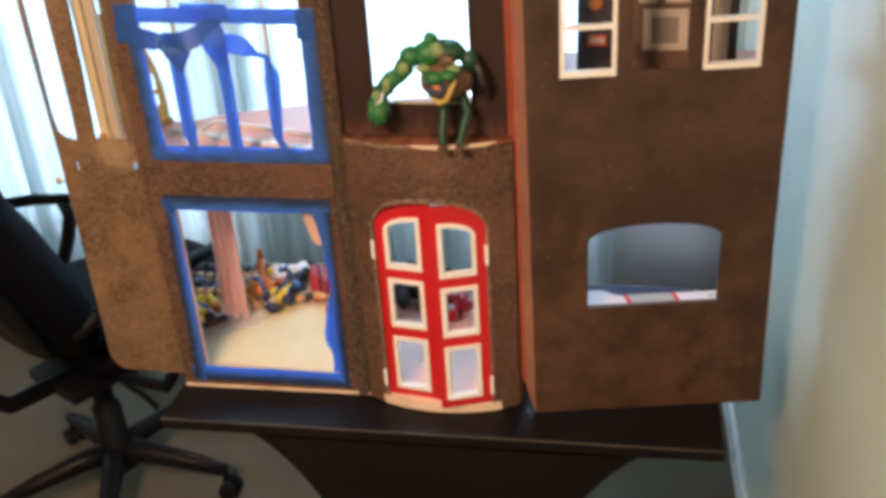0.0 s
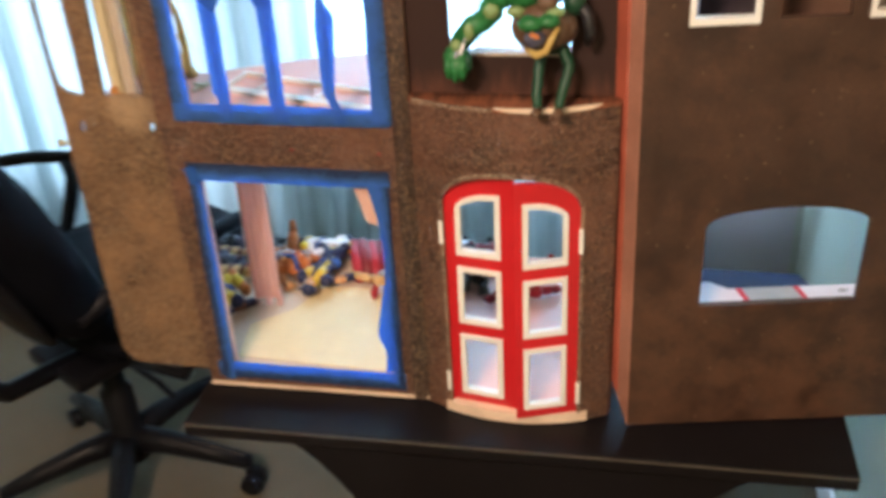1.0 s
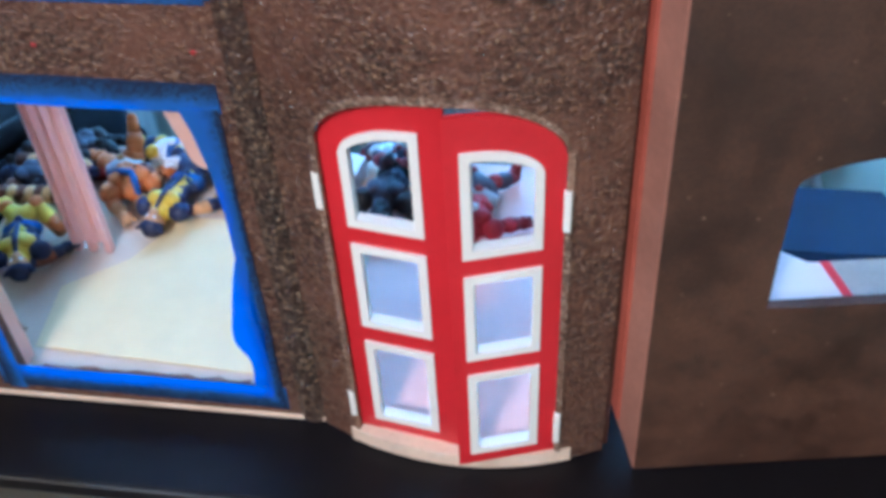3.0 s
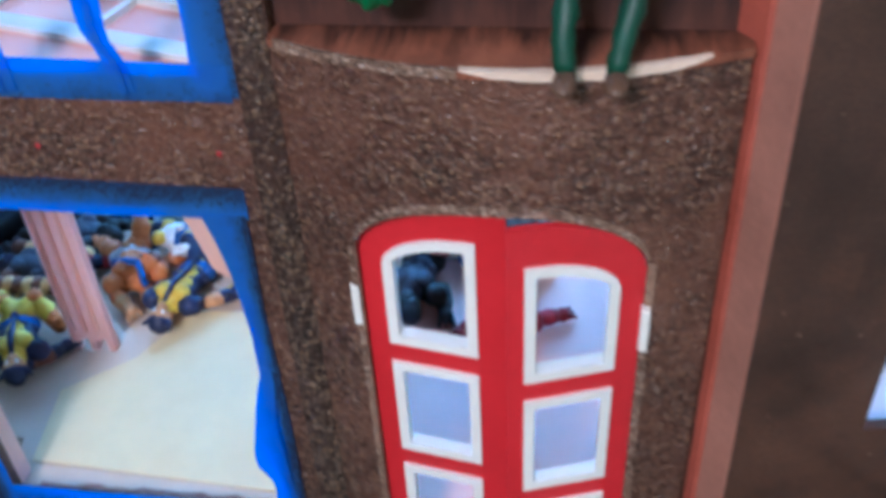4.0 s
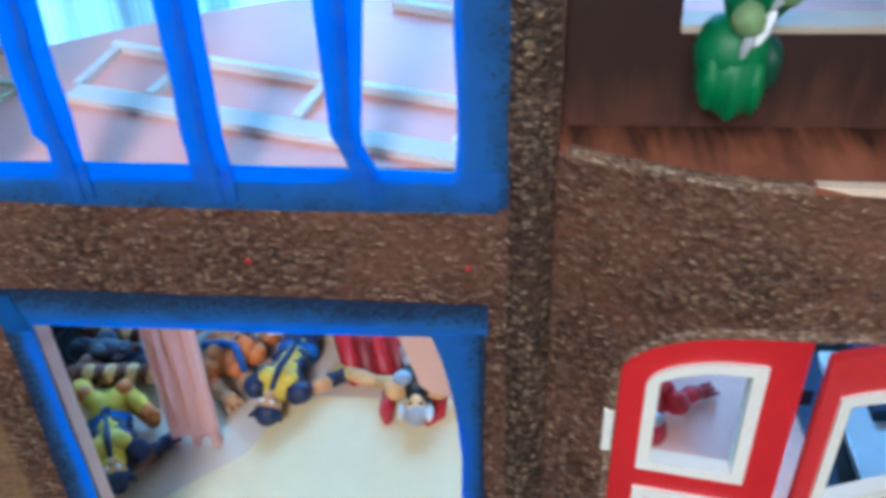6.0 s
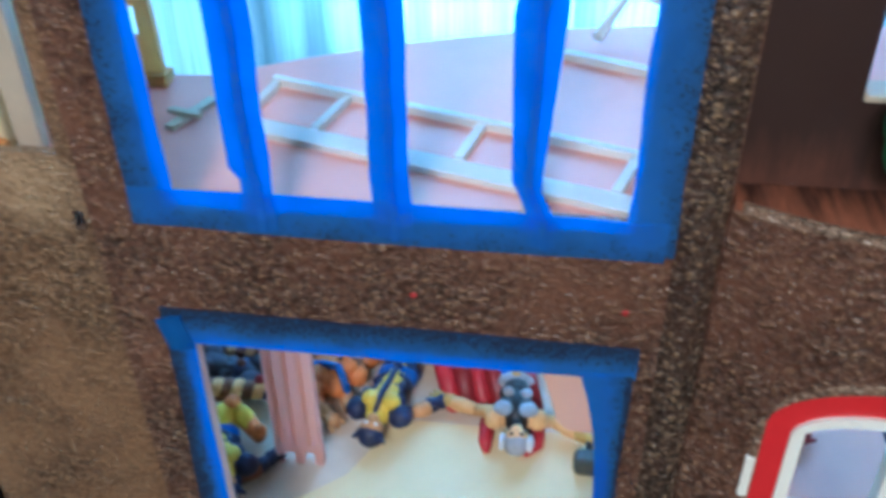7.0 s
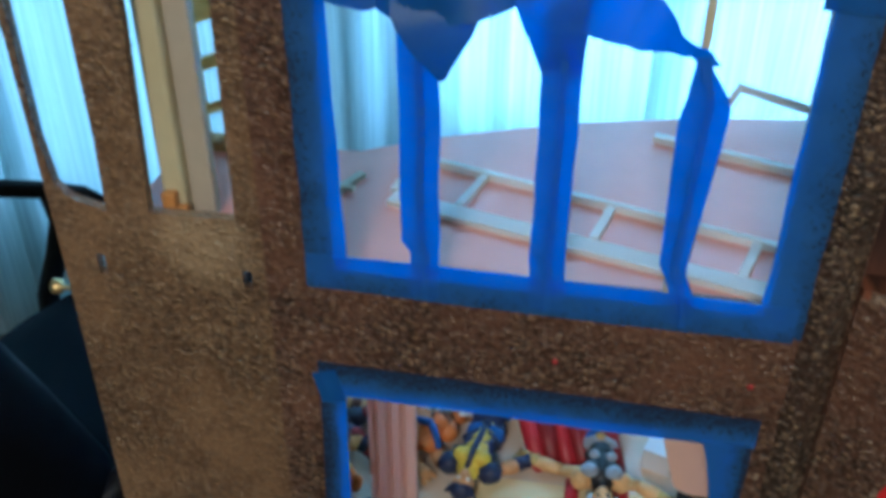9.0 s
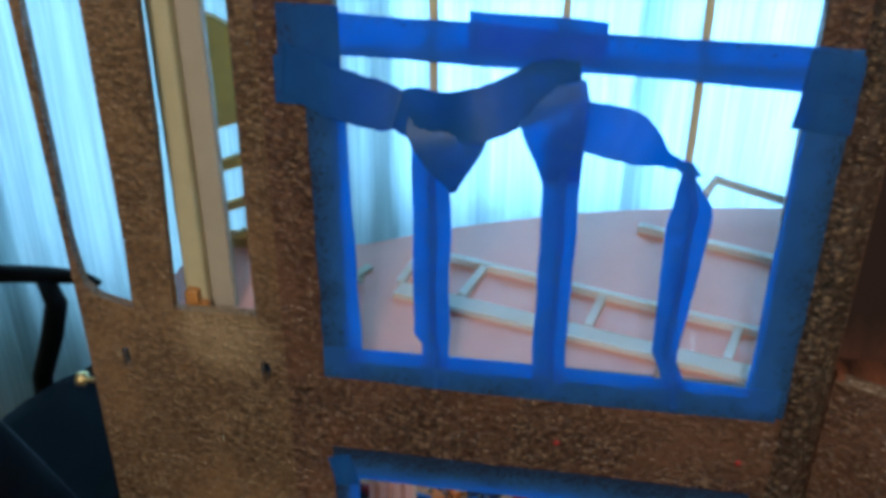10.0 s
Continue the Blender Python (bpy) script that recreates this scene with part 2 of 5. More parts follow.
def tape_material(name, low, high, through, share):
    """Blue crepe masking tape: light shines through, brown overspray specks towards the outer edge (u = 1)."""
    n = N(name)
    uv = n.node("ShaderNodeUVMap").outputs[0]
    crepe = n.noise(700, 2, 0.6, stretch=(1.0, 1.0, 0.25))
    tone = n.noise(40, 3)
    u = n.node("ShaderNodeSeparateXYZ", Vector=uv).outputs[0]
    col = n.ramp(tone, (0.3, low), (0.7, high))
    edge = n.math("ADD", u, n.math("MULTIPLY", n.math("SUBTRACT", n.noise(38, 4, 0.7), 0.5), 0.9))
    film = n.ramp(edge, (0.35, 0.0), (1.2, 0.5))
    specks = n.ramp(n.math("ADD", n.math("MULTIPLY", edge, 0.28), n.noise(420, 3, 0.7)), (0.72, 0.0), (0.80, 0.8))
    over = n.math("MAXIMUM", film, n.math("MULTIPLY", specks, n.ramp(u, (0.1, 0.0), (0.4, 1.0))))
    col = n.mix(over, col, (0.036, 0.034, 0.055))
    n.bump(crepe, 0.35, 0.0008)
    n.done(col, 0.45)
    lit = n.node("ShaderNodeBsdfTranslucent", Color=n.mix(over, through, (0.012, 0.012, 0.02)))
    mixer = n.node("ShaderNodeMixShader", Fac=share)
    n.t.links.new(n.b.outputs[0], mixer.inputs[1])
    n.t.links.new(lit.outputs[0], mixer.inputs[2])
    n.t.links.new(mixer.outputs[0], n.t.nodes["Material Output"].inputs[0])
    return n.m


def sheer_material():
    """Thin woven curtain: mostly translucent, with slubs along the thread."""
    n = N("sheer curtain cloth")
    slub = n.noise(150, 3, 0.6, stretch=(1.0, 1.0, 0.02))
    col = n.ramp(slub, (0.34, (0.43, 0.51, 0.52)), (0.66, (0.60, 0.67, 0.67)))
    n.bump(slub, 0.2, 0.002)
    n.done(col, 0.9, spec=0.05)
    lit = n.node("ShaderNodeBsdfTranslucent", Color=col)
    mixer = n.node("ShaderNodeMixShader", Fac=0.6)
    n.t.links.new(n.b.outputs[0], mixer.inputs[1])
    n.t.links.new(lit.outputs[0], mixer.inputs[2])
    n.t.links.new(mixer.outputs[0], n.t.nodes["Material Output"].inputs[0])
    return n.m



def let_through(m, color, share):
    """Thin plastic: some of the light comes through."""
    t = m.node_tree
    lit, mixer = t.nodes.new("ShaderNodeBsdfTranslucent"), t.nodes.new("ShaderNodeMixShader")
    lit.inputs["Color"].default_value, mixer.inputs[0].default_value = (*color, 1), share
    t.links.new(t.nodes["Principled BSDF"].outputs[0], mixer.inputs[1])
    t.links.new(lit.outputs[0], mixer.inputs[2])
    t.links.new(mixer.outputs[0], t.nodes["Material Output"].inputs[0])


BLIND = plain("pale blind cloth", (0.52, 0.52, 0.53), 0.8, 0.04, 4, 0.05)
let_through(BLIND, (0.62, 0.60, 0.60), 0.55)
let_through(MILK, (0.88, 0.88, 0.86), 0.3)
let_through(OAK, (0.85, 0.62, 0.28), 0.45)
let_through(PINK, (1.0, 0.62, 0.53), 0.5)
let_through(PEACH, (0.95, 0.62, 0.48), 0.35)
CARPET, SHEER = carpet_material(), sheer_material()
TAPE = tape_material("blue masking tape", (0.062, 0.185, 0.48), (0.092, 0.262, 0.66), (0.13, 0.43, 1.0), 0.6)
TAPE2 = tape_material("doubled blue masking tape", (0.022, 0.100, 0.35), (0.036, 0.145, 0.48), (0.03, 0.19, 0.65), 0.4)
GLASS = N("window glass").done((1, 1, 1), 0.02)
GLASS.node_tree.nodes["Principled BSDF"].inputs["Transmission Weight"].default_value = 1.0

# ---- mesh tools ----


def root(name, at=(0, 0, 0), label="", category="", group="", kind=""):
    ob = new(name)
    ob.location = at
    ob.empty_display_size = 0.02
    return tagged(ob, label, category, group, kind)


def part(name, bm, material, parent=None, label="", smooth=False):
    """Links a bmesh, given in world places, as one mesh under a thing or a part."""
    me = bpy.data.meshes.new(name)
    if smooth:
        for f in bm.faces:
            f.smooth = True
    bm.normal_update()
    bm.to_mesh(me)
    bm.free()
    for m in material if isinstance(material, (list, tuple)) else [material]:
        me.materials.append(m)
    ob = new(name, me)
    if parent is not None:
        ob.parent = parent
        top, off = parent, Vector((0, 0, 0))
        while top is not None:
            off += top.location
            top = top.parent
        me.transform(Matrix.Translation(-off))
    return tagged(ob, label)


def box(x0, x1, y0, y1, z0, z1, bevel=0.0, bm=None, turn=0.0):
    """A box, its edges rounded by bevel; turn: degrees about its own upright middle."""
    bm = bm or bmesh.new()
    m = Matrix.Translation(((x0 + x1) / 2, (y0 + y1) / 2, (z0 + z1) / 2)) @ pose(0, 0, 0, 0, 0, turn) @ Matrix.Diagonal((x1 - x0, y1 - y0, z1 - z0, 1))
    made = bmesh.ops.create_cube(bm, size=1, matrix=m)["verts"]
    if bevel:
        edges = list({e for v in made for e in v.link_edges})
        bmesh.ops.bevel(bm, geom=edges, offset=bevel, segments=2, profile=0.5, affect="EDGES")
    return bm


def tube(points, radius, bm=None, sides=10, cap=True):
    """A round bar along points; radius: one number, or one for each point."""
    bm = bm or bmesh.new()
    pts = [Vector(p) for p in points]
    rads = radius if isinstance(radius, (list, tuple)) else [radius] * len(pts)
    rings, side = [], None
    for i, p in enumerate(pts):
        d = (pts[min(i + 1, len(pts) - 1)] - pts[max(i - 1, 0)]).normalized()
        if side is None:
            side = d.orthogonal().normalized()
        side = (side - d * side.dot(d)).normalized()
        up = d.cross(side)
        rings.append([bm.verts.new(p + rads[i] * (math.cos(a) * side + math.sin(a) * up)) for a in (2 * math.pi * k / sides for k in range(sides))])
    for a, b in zip(rings, rings[1:]):
        for k in range(sides):
            bm.faces.new((a[k], a[(k + 1) % sides], b[(k + 1) % sides], b[k]))
    if cap:
        bm.faces.new(rings[0][::-1])
        bm.faces.new(rings[-1])
    return bm


def lathe(rings, at, axis="z", bm=None, sides=20):
    """A turned form: rings of (radius, height) about an axis through at."""
    bm = bm or bmesh.new()
    turn = {"z": Matrix.Identity(3), "x": Matrix.Rotation(radians(90), 3, "Y"), "y": Matrix.Rotation(radians(-90), 3, "X")}[axis]
    loops = []
    for r, h in rings:
        loops.append([bm.verts.new(Vector(at) + turn @ Vector((max(r, 1e-4) * math.cos(a), max(r, 1e-4) * math.sin(a), h))) for a in (2 * math.pi * k / sides for k in range(sides))])
    for a, b in zip(loops, loops[1:]):
        for k in range(sides):
            bm.faces.new((a[k], a[(k + 1) % sides], b[(k + 1) % sides], b[k]))
    bm.faces.new(loops[0][::-1])
    bm.faces.new(loops[-1])
    return bm


def columns(us, spans, place, depth, bm=None):
    """A wall built of upright columns: between us[i] and us[i + 1] it is solid over each (v0, v1) that spans(u) gives for both ends.
    place(u, v, w) is a point of the wall, w from 0 at its face to depth at its back."""
    bm = bm or bmesh.new()
    for a, b in zip(us, us[1:]):
        mid = spans((a + b) / 2, a, b)
        for (a0, a1, b0, b1) in mid:
            p = [bm.verts.new(place(u, v, w)) for u, v, w in ((a, a0, 0), (b, b0, 0), (b, b1, 0), (a, a1, 0), (a, a0, depth), (b, b0, depth), (b, b1, depth), (a, a1, depth))]
            for q in ((0, 1, 2, 3), (5, 4, 7, 6), (4, 0, 3, 7), (1, 5, 6, 2), (3, 2, 6, 7), (4, 5, 1, 0)):
                bm.faces.new([p[i] for i in q])
    bmesh.ops.remove_doubles(bm, verts=bm.verts, dist=0.00005)
    bm.verts.index_update()
    seen = {}
    for f in bm.faces:
        seen.setdefault(frozenset(v.index for v in f.verts), []).append(f)
    twins = [f for fs in seen.values() if len(fs) > 1 for f in fs]
    if twins:
        bmesh.ops.delete(bm, geom=twins, context="FACES_ONLY")
    return bm


def plate(outline, holes, place, depth, bm=None):
    """A flat plate from a (u, v) outline with holes, with real thickness."""
    from mathutils.geometry import tessellate_polygon
    bm = bm or bmesh.new()
    loops = [outline, *holes]
    flat = [p for lp in loops for p in lp]
    front = [bm.verts.new(place(u, v, 0)) for u, v in flat]
    back = [bm.verts.new(place(u, v, depth)) for u, v in flat]
    for tri in tessellate_polygon([[Vector((u, v, 0)) for u, v in lp] for lp in loops]):
        a, b, c = tri
        if len({a, b, c}) == 3:
            bm.faces.new((front[a], front[b], front[c]))
            bm.faces.new((back[c], back[b], back[a]))
    k = 0
    for lp in loops:
        n = len(lp)
        for i in range(n):
            a, b = k + i, k + (i + 1) % n
            bm.faces.new((front[a], back[a], back[b], front[b]))
        k += n
    bmesh.ops.recalc_face_normals(bm, faces=bm.faces)
    return bm


def rect(u0, u1, v0, v1):
    return [(u0, v0), (u1, v0), (u1, v1), (u0, v1)]


def arch(u0, u1, v0, side, top, n=16):
    """An opening with a low arched head: upright sides up to side, crown at top."""
    c, h = (u0 + u1) / 2, (u1 - u0) / 2
    head = [(c + h * math.cos(a), side + (top - side) * math.sin(a) ** 0.9) for a in (math.pi * k / n for k in range(1, n))]
    return [(u0, v0), (u1, v0), (u1, side), *head, (u0, side)]


def ribbon(points, width, bm=None, across=(0, 0, 1), thick=0.0005, dirt=0.0):
    """A strip of tape along points; each may carry its own width as a fourth number. It lies across the given direction."""
    bm = bm or bmesh.new()
    uv = bm.loops.layers.uv.verify()
    rows = []
    for i, p in enumerate(points):
        w = p[3] if len(p) > 3 else width
        a = Vector(p[4]) if len(p) > 4 else Vector(across)
        c = Vector(p[:3])
        d = Vector(points[min(i + 1, len(points) - 1)][:3]) - Vector(points[max(i - 1, 0)][:3])
        nrm = d.cross(a)
        nrm = nrm.normalized() * thick if nrm.length > 1e-9 else Vector((0, -thick, 0))
        a = a.normalized() * w / 2
        rows.append([bm.verts.new(c - a + nrm), bm.verts.new(c + a + nrm), bm.verts.new(c + a - nrm), bm.verts.new(c - a - nrm)])
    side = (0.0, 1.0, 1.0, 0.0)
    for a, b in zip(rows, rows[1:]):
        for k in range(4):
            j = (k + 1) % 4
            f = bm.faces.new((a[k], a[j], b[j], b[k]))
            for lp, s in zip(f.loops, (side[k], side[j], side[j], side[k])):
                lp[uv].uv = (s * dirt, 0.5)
            if k % 2:
                for e in f.edges:
                    e.smooth = False
    for r in (rows[0], rows[-1]):
        f = bm.faces.new(r)
        for lp in f.loops:
            lp[uv].uv = (0.0, 0.5)
    bmesh.ops.recalc_face_normals(bm, faces=bm.faces)
    return bm


def soften(points, per=5):
    """A smooth run through tape points, with a fine crinkle across it."""
    rows = [tuple(p[:3]) + (p[3],) + tuple(Vector(p[4]).normalized()) for p in points]
    out = []
    for i in range(len(rows) - 1):
        p0, p1, p2, p3 = rows[max(i - 1, 0)], rows[i], rows[i + 1], rows[min(i + 2, len(rows) - 1)]
        for k in range(per if i < len(rows) - 2 else per + 1):
            t = k / per
            q = [0.5 * (2 * b + (c - a) * t + (2 * a - 5 * b + 4 * c - d) * t * t + (3 * b - a - 3 * c + d) * t ** 3) for a, b, c, d in zip(p0, p1, p2, p3)]
            w = 0.0012 * noise.noise(Vector((q[0] * 160, q[2] * 160, i)))
            out.append((q[0], q[1] + w, q[2] + w * 0.5, max(q[3], 0.002), (q[4], q[5], q[6])))
    return out


def wobble(k, s=1.0):
    return s * (noise.noise(Vector((k * 7.31, 1.7, 0.3))))

# ---- the room ----
X0, X1, Y0, Y1, TOP = -2.7, 0.432, -1.7, 2.72, 2.42
tagged(part("floor", box(X0 - 0.1, X1 + 0.1, Y0 - 0.1, Y1 + 0.1, -0.10, 0.0), CARPET), "beige loop-pile carpet on the room's floor", "floor", kind="structure")
tagged(part("ceiling", box(X0 - 0.1, X1 + 0.1, Y0 - 0.1, Y1 + 0.1, TOP, TOP + 0.1), CEIL), "plain white painted ceiling", "ceiling", kind="structure")
tagged(part("wall_east", box(X1, X1 + 0.1, Y0, Y1 + 0.1, 0.0, TOP), WALL), "pale grey-green painted wall beside the table", "wall", kind="structure")
tagged(part("wall_west", box(X0 - 0.1, X0, Y0, Y1 + 0.1, 0.0, TOP), WALL), "pale grey-green painted wall", "wall", kind="structure")
tagged(part("wall_south", box(X0 - 0.1, X1 + 0.1, Y0 - 0.1, Y0, 0.0, TOP), WALL), "pale grey-green painted wall", "wall", kind="structure")
# The third opening is made up, so that light reaches the corner blind.
WINDOWS = ((-2.45, -1.02, 0.42, 2.12), (-0.84, 0.05, 0.66, 2.12), (0.13, 0.415, 0.34, 2.12))
north = plate(rect(X0 - 0.1, X1 + 0.1, 0.0, TOP), [rect(*w) for w in WINDOWS], lambda u, v, w: (u, Y1 + w, v), 0.12)
tagged(part("wall_north", north, WALL), "pale grey-green window wall behind sheer curtains", "wall", kind="structure")
for i, (a, b, c, d) in enumerate(WINDOWS):
    win = root("window_%d" % (i + 1), ((a + b) / 2, Y1 + 0.06, c), "white-framed window with daylight outside", "window", kind="structure")
    part("window_frame", plate(rect(a, b, c, d), [rect(a + 0.05, (a + b) / 2 - 0.02, c + 0.05, d - 0.05), rect((a + b) / 2 + 0.02, b - 0.05, c + 0.05, d - 0.05)], lambda u, v, w: (u, Y1 + 0.03 + w, v), 0.05), SKIRT, win)
    for u0, u1 in ((a + 0.05, (a + b) / 2 - 0.02), ((a + b) / 2 + 0.02, b - 0.05)):
        pane = part("pane", box(u0, u1, Y1 + 0.05, Y1 + 0.056, c + 0.05, d - 0.05), GLASS, win)
        pane.visible_shadow = False
for n, b in (("baseboard_east", box(X1 - 0.014, X1 - 0.001, Y0, Y1, 0.0, 0.09, 0.004)), ("baseboard_north", box(X0, X1 - 0.015, Y1 - 0.014, Y1 - 0.001, 0.0, 0.09, 0.004))):
    tagged(part(n, b, SKIRT), "white gloss-painted skirting board", "baseboard", kind="structure")


def curtain(x0, x1, seed, y=2.62, hem=0.015):
    """A sheer panel down to its hem, hanging in soft folds."""
    bm = bmesh.new()
    n, rows = int((x1 - x0) / 0.006), 14
    grid = []
    for j in range(rows + 1):
        z = 2.28 - (2.28 - hem) * j / rows
        loose = 0.35 + 0.65 * j / rows
        row = []
        for i in range(n + 1):
            x = x0 + (x1 - x0) * i / n
            fold = (0.010 if seed == 4 else 0.018) * math.sin(x * 62 + seed + 2.2 * noise.noise(Vector((x * 3, seed, z * 0.25))))
            drift = 0.03 * noise.noise(Vector((x * 7, seed + 5, z * 0.5)))
            row.append(bm.verts.new((x + 0.010 * loose * noise.noise(Vector((x * 20, seed, z))), y + loose * (fold + drift), z)))
        grid.append(row)
    for a, b in zip(grid, grid[1:]):
        for i in range(n):
            bm.faces.new((a[i], a[i + 1], b[i + 1], b[i]))
    return bm


CURTAINS = ((-2.62, -1.62, 1), (-1.66, -0.93, 2), (-0.97, -0.36, 3), (-0.40, 0.110, 4))
for x0, x1, seed in CURTAINS:
    c = tagged(part("curtain", curtain(x0, x1, seed, 2.60 + 0.03 * (seed % 2), 0.015), SHEER, smooth=True), "floor-length sheer white curtain glowing with daylight", "curtain", "sheer curtains")
blind = root("roller_blind", (0.25, 2.66, 0.20), "plain pale roller blind drawn down over an assumed corner window", "roller blind")
part("cloth", box(0.116, 0.402, 2.655, 2.6562, 0.20, 2.19), BLIND, blind)
part("hem_bar", box(0.116, 0.402, 2.650, 2.660, 0.185, 0.1995, 0.003), SKIRT, blind)
part("roller", tube([(0.110, 2.664, 2.21), (0.408, 2.664, 2.21)], 0.022, sides=14), SKIRT, blind, smooth=True)
rod = root("curtain_rod", (-1.1, 2.62, 2.29), "white metal curtain rod above the windows", "curtain rod")
part("rod", tube([(-2.66, 2.62, 2.29), (0.425, 2.62, 2.29)], 0.010), SKIRT, rod, smooth=True)
for x in (-2.5, -1.0, 0.12):
    part("bracket", box(x - 0.01, x + 0.01, 2.61, 2.72, 2.275, 2.282), SKIRT, rod)

# Assumed fixture, never in view: stands for the warm light from the camera's side.
lamp = root("assumed_ceiling_lamp", (-0.58, -0.2, TOP), "assumed round white ceiling lamp behind the camera, lit", "ceiling lamp")
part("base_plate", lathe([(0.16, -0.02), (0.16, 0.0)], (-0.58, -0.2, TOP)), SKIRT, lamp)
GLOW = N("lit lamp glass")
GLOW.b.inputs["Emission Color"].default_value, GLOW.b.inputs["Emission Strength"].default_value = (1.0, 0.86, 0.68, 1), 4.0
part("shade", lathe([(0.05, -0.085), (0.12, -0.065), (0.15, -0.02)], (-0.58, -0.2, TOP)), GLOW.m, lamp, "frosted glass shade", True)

# ---- table ----
TT = 0.633
table = root("table", (-0.19, 1.68, 0.0), "low black laminate table with curved side cut-outs", "table")
part("tabletop", box(-0.692, 0.298, 1.4335, 1.925, TT - 0.026, TT, 0.003), BLACK, table)
# Thin paler strip: the highlight along the front edge, painted as a part.
part("edge_highlight", box(-0.692, 0.298, 1.4300, 1.4333, TT - 0.0036, TT - 0.0008, 0.0008), EDGE, table, "grey line painted as the front edge's highlight")


def skirt_panel(y):
    """A front or back board of the table: wide above, cut away in a curve at both lower corners."""
    top = TT - 0.0265
    pts = [(-0.565 + 0.225 * math.sin(a), top - 0.42 * (1 - math.cos(a)) - 0.10 * math.sin(a)) for a in (math.pi / 2 * k / 14 for k in range(15))]
    pts += [(-0.34, 0.0), (-0.04, 0.0)]
    pts += [(0.195 - 0.235 * math.sin(a), top - 0.42 * (1 - math.cos(a)) - 0.10 * math.sin(a)) for a in (math.pi / 2 * k / 14 for k in range(14, -1, -1))]
    return plate(pts, [], lambda u, v, w: (u, y + w, v), 0.022)


for yy in (1.46, 1.87):
    part("leg_panel", skirt_panel(yy), BLACK, table)
part("stretcher", box(-0.25, -0.12, 1.4825, 1.8695, 0.30, 0.42, 0.003), BLACK, table)

# ---- office chair ----
CX, CY = -1.135, 1.925
chair = root("office_chair", (CX, CY, 0.0), "black vinyl office chair on a five-star base beside the table", "office chair")
FACE = Vector((math.cos(radians(60)), math.sin(radians(60)), 0))
SIDE = Vector((FACE.y, -FACE.x, 0))
HUB, UP = Vector((CX, CY, 0)), Vector((0, 0, 1))
for k in range(5):
    a = radians(72 * k)
    d = Vector((math.cos(a), math.sin(a), 0))
    leg = part("base_leg", tube([HUB + UP * 0.130, HUB + d * 0.10 + UP * 0.122, HUB + d * 0.20 + UP * 0.103, HUB + d * 0.29 + UP * 0.082], [0.033, 0.028, 0.023, 0.017], sides=10), NYLON, chair, smooth=True)
    part("leg_ridge", tube([HUB + d * 0.06 + UP * 0.150, HUB + d * 0.20 + UP * 0.124, HUB + d * 0.28 + UP * 0.098], 0.006, sides=6), NYLON, leg)
    cast = part("caster", tube([HUB + d * 0.285 + UP * 0.088, HUB + d * 0.285 + UP * 0.040], 0.010), NYLON, chair)
    s = d.cross(UP)
    for q in (-1, 1):
        part("wheel", tube([HUB + d * 0.29 + s * q * 0.008 + UP * 0.0265, HUB + d * 0.29 + s * q * 0.014 + UP * 0.0265, HUB + d * 0.29 + s * q * 0.028 + UP * 0.0265], [0.024, 0.0262, 0.022], sides=16), NYLON, cast)
part("gas_column", lathe([(0.046, 0.08), (0.046, 0.12), (0.038, 0.13), (0.036, 0.27), (0.026, 0.28), (0.026, 0.385)], (CX, CY, 0)), NYLON, chair, smooth=True)
part("seat_plate", box(CX - 0.12, CX + 0.12, CY - 0.10, CY + 0.10, 0.375, 0.405, 0.006, turn=60), NYLON, chair)
part("tilt_lever", tube([HUB + SIDE * 0.08 + UP * 0.385, HUB + SIDE * 0.20 + UP * 0.38, HUB + SIDE * 0.25 + UP * 0.365], 0.007), NYLON, chair)


def cushion(sx, sy, sz, m, crown=0.3, n=10):
    """An upholstered pad: a rounded slab with a swollen middle and softly sunk seams."""
    bm = bmesh.new()
    bmesh.ops.create_cube(bm, size=2)
    bmesh.ops.subdivide_edges(bm, edges=bm.edges, cuts=n, use_grid_fill=True)
    for v in bm.verts:
        x, y, z = v.co
        e = (1 - 0.16 * y * y * abs(y)), (1 - 0.16 * x * x * abs(x))
        puff = (1 - crown * (x * x + y * y) / 2) * (1 - 0.10 * math.exp(-((y - 0.1) / 0.07) ** 2))
        v.co = m @ Vector((x * e[0] * (1 - 0.10 * z * z) * sx / 2, y * e[1] * (1 - 0.10 * z * z) * sy / 2, z * puff * sz / 2))
    return bm


part("seat", cushion(0.52, 0.52, 0.12, pose(CX + 0.060, CY + 0.150, 0.488, 0, 0, -30)), VINYL, chair, smooth=True)
BACK = pose(-1.235, 1.700, 0.930, 90 + 23, 0, -32)
part("backrest", cushion(0.56, 0.84, 0.15, BACK), VINYL, chair, "tall padded black backrest", True)
part("back_shell", cushion(0.52, 0.70, 0.05, BACK @ pose(0, -0.02, 0.075)), NYLON, chair, smooth=True)
part("back_bar", tube([HUB - FACE * 0.05 + UP * 0.39, HUB - FACE * 0.22 + UP * 0.40, HUB - FACE * 0.29 + UP * 0.47, HUB - FACE * 0.32 + UP * 0.66], [0.022, 0.022, 0.02, 0.018]), NYLON, chair, smooth=True)
c = HUB + SIDE * 0.275
part("armrest", tube([c + FACE * 0.240 + UP * 0.690, c + FACE * 0.215 + UP * 0.694, c + FACE * 0.12 + UP * 0.690, c + UP * 0.684, c - FACE * 0.10 + UP * 0.672, c - FACE * 0.16 + UP * 0.650], [0.006, 0.015, 0.020, 0.021, 0.019, 0.013]), NYLON, chair, "slim black armrest pad", True)
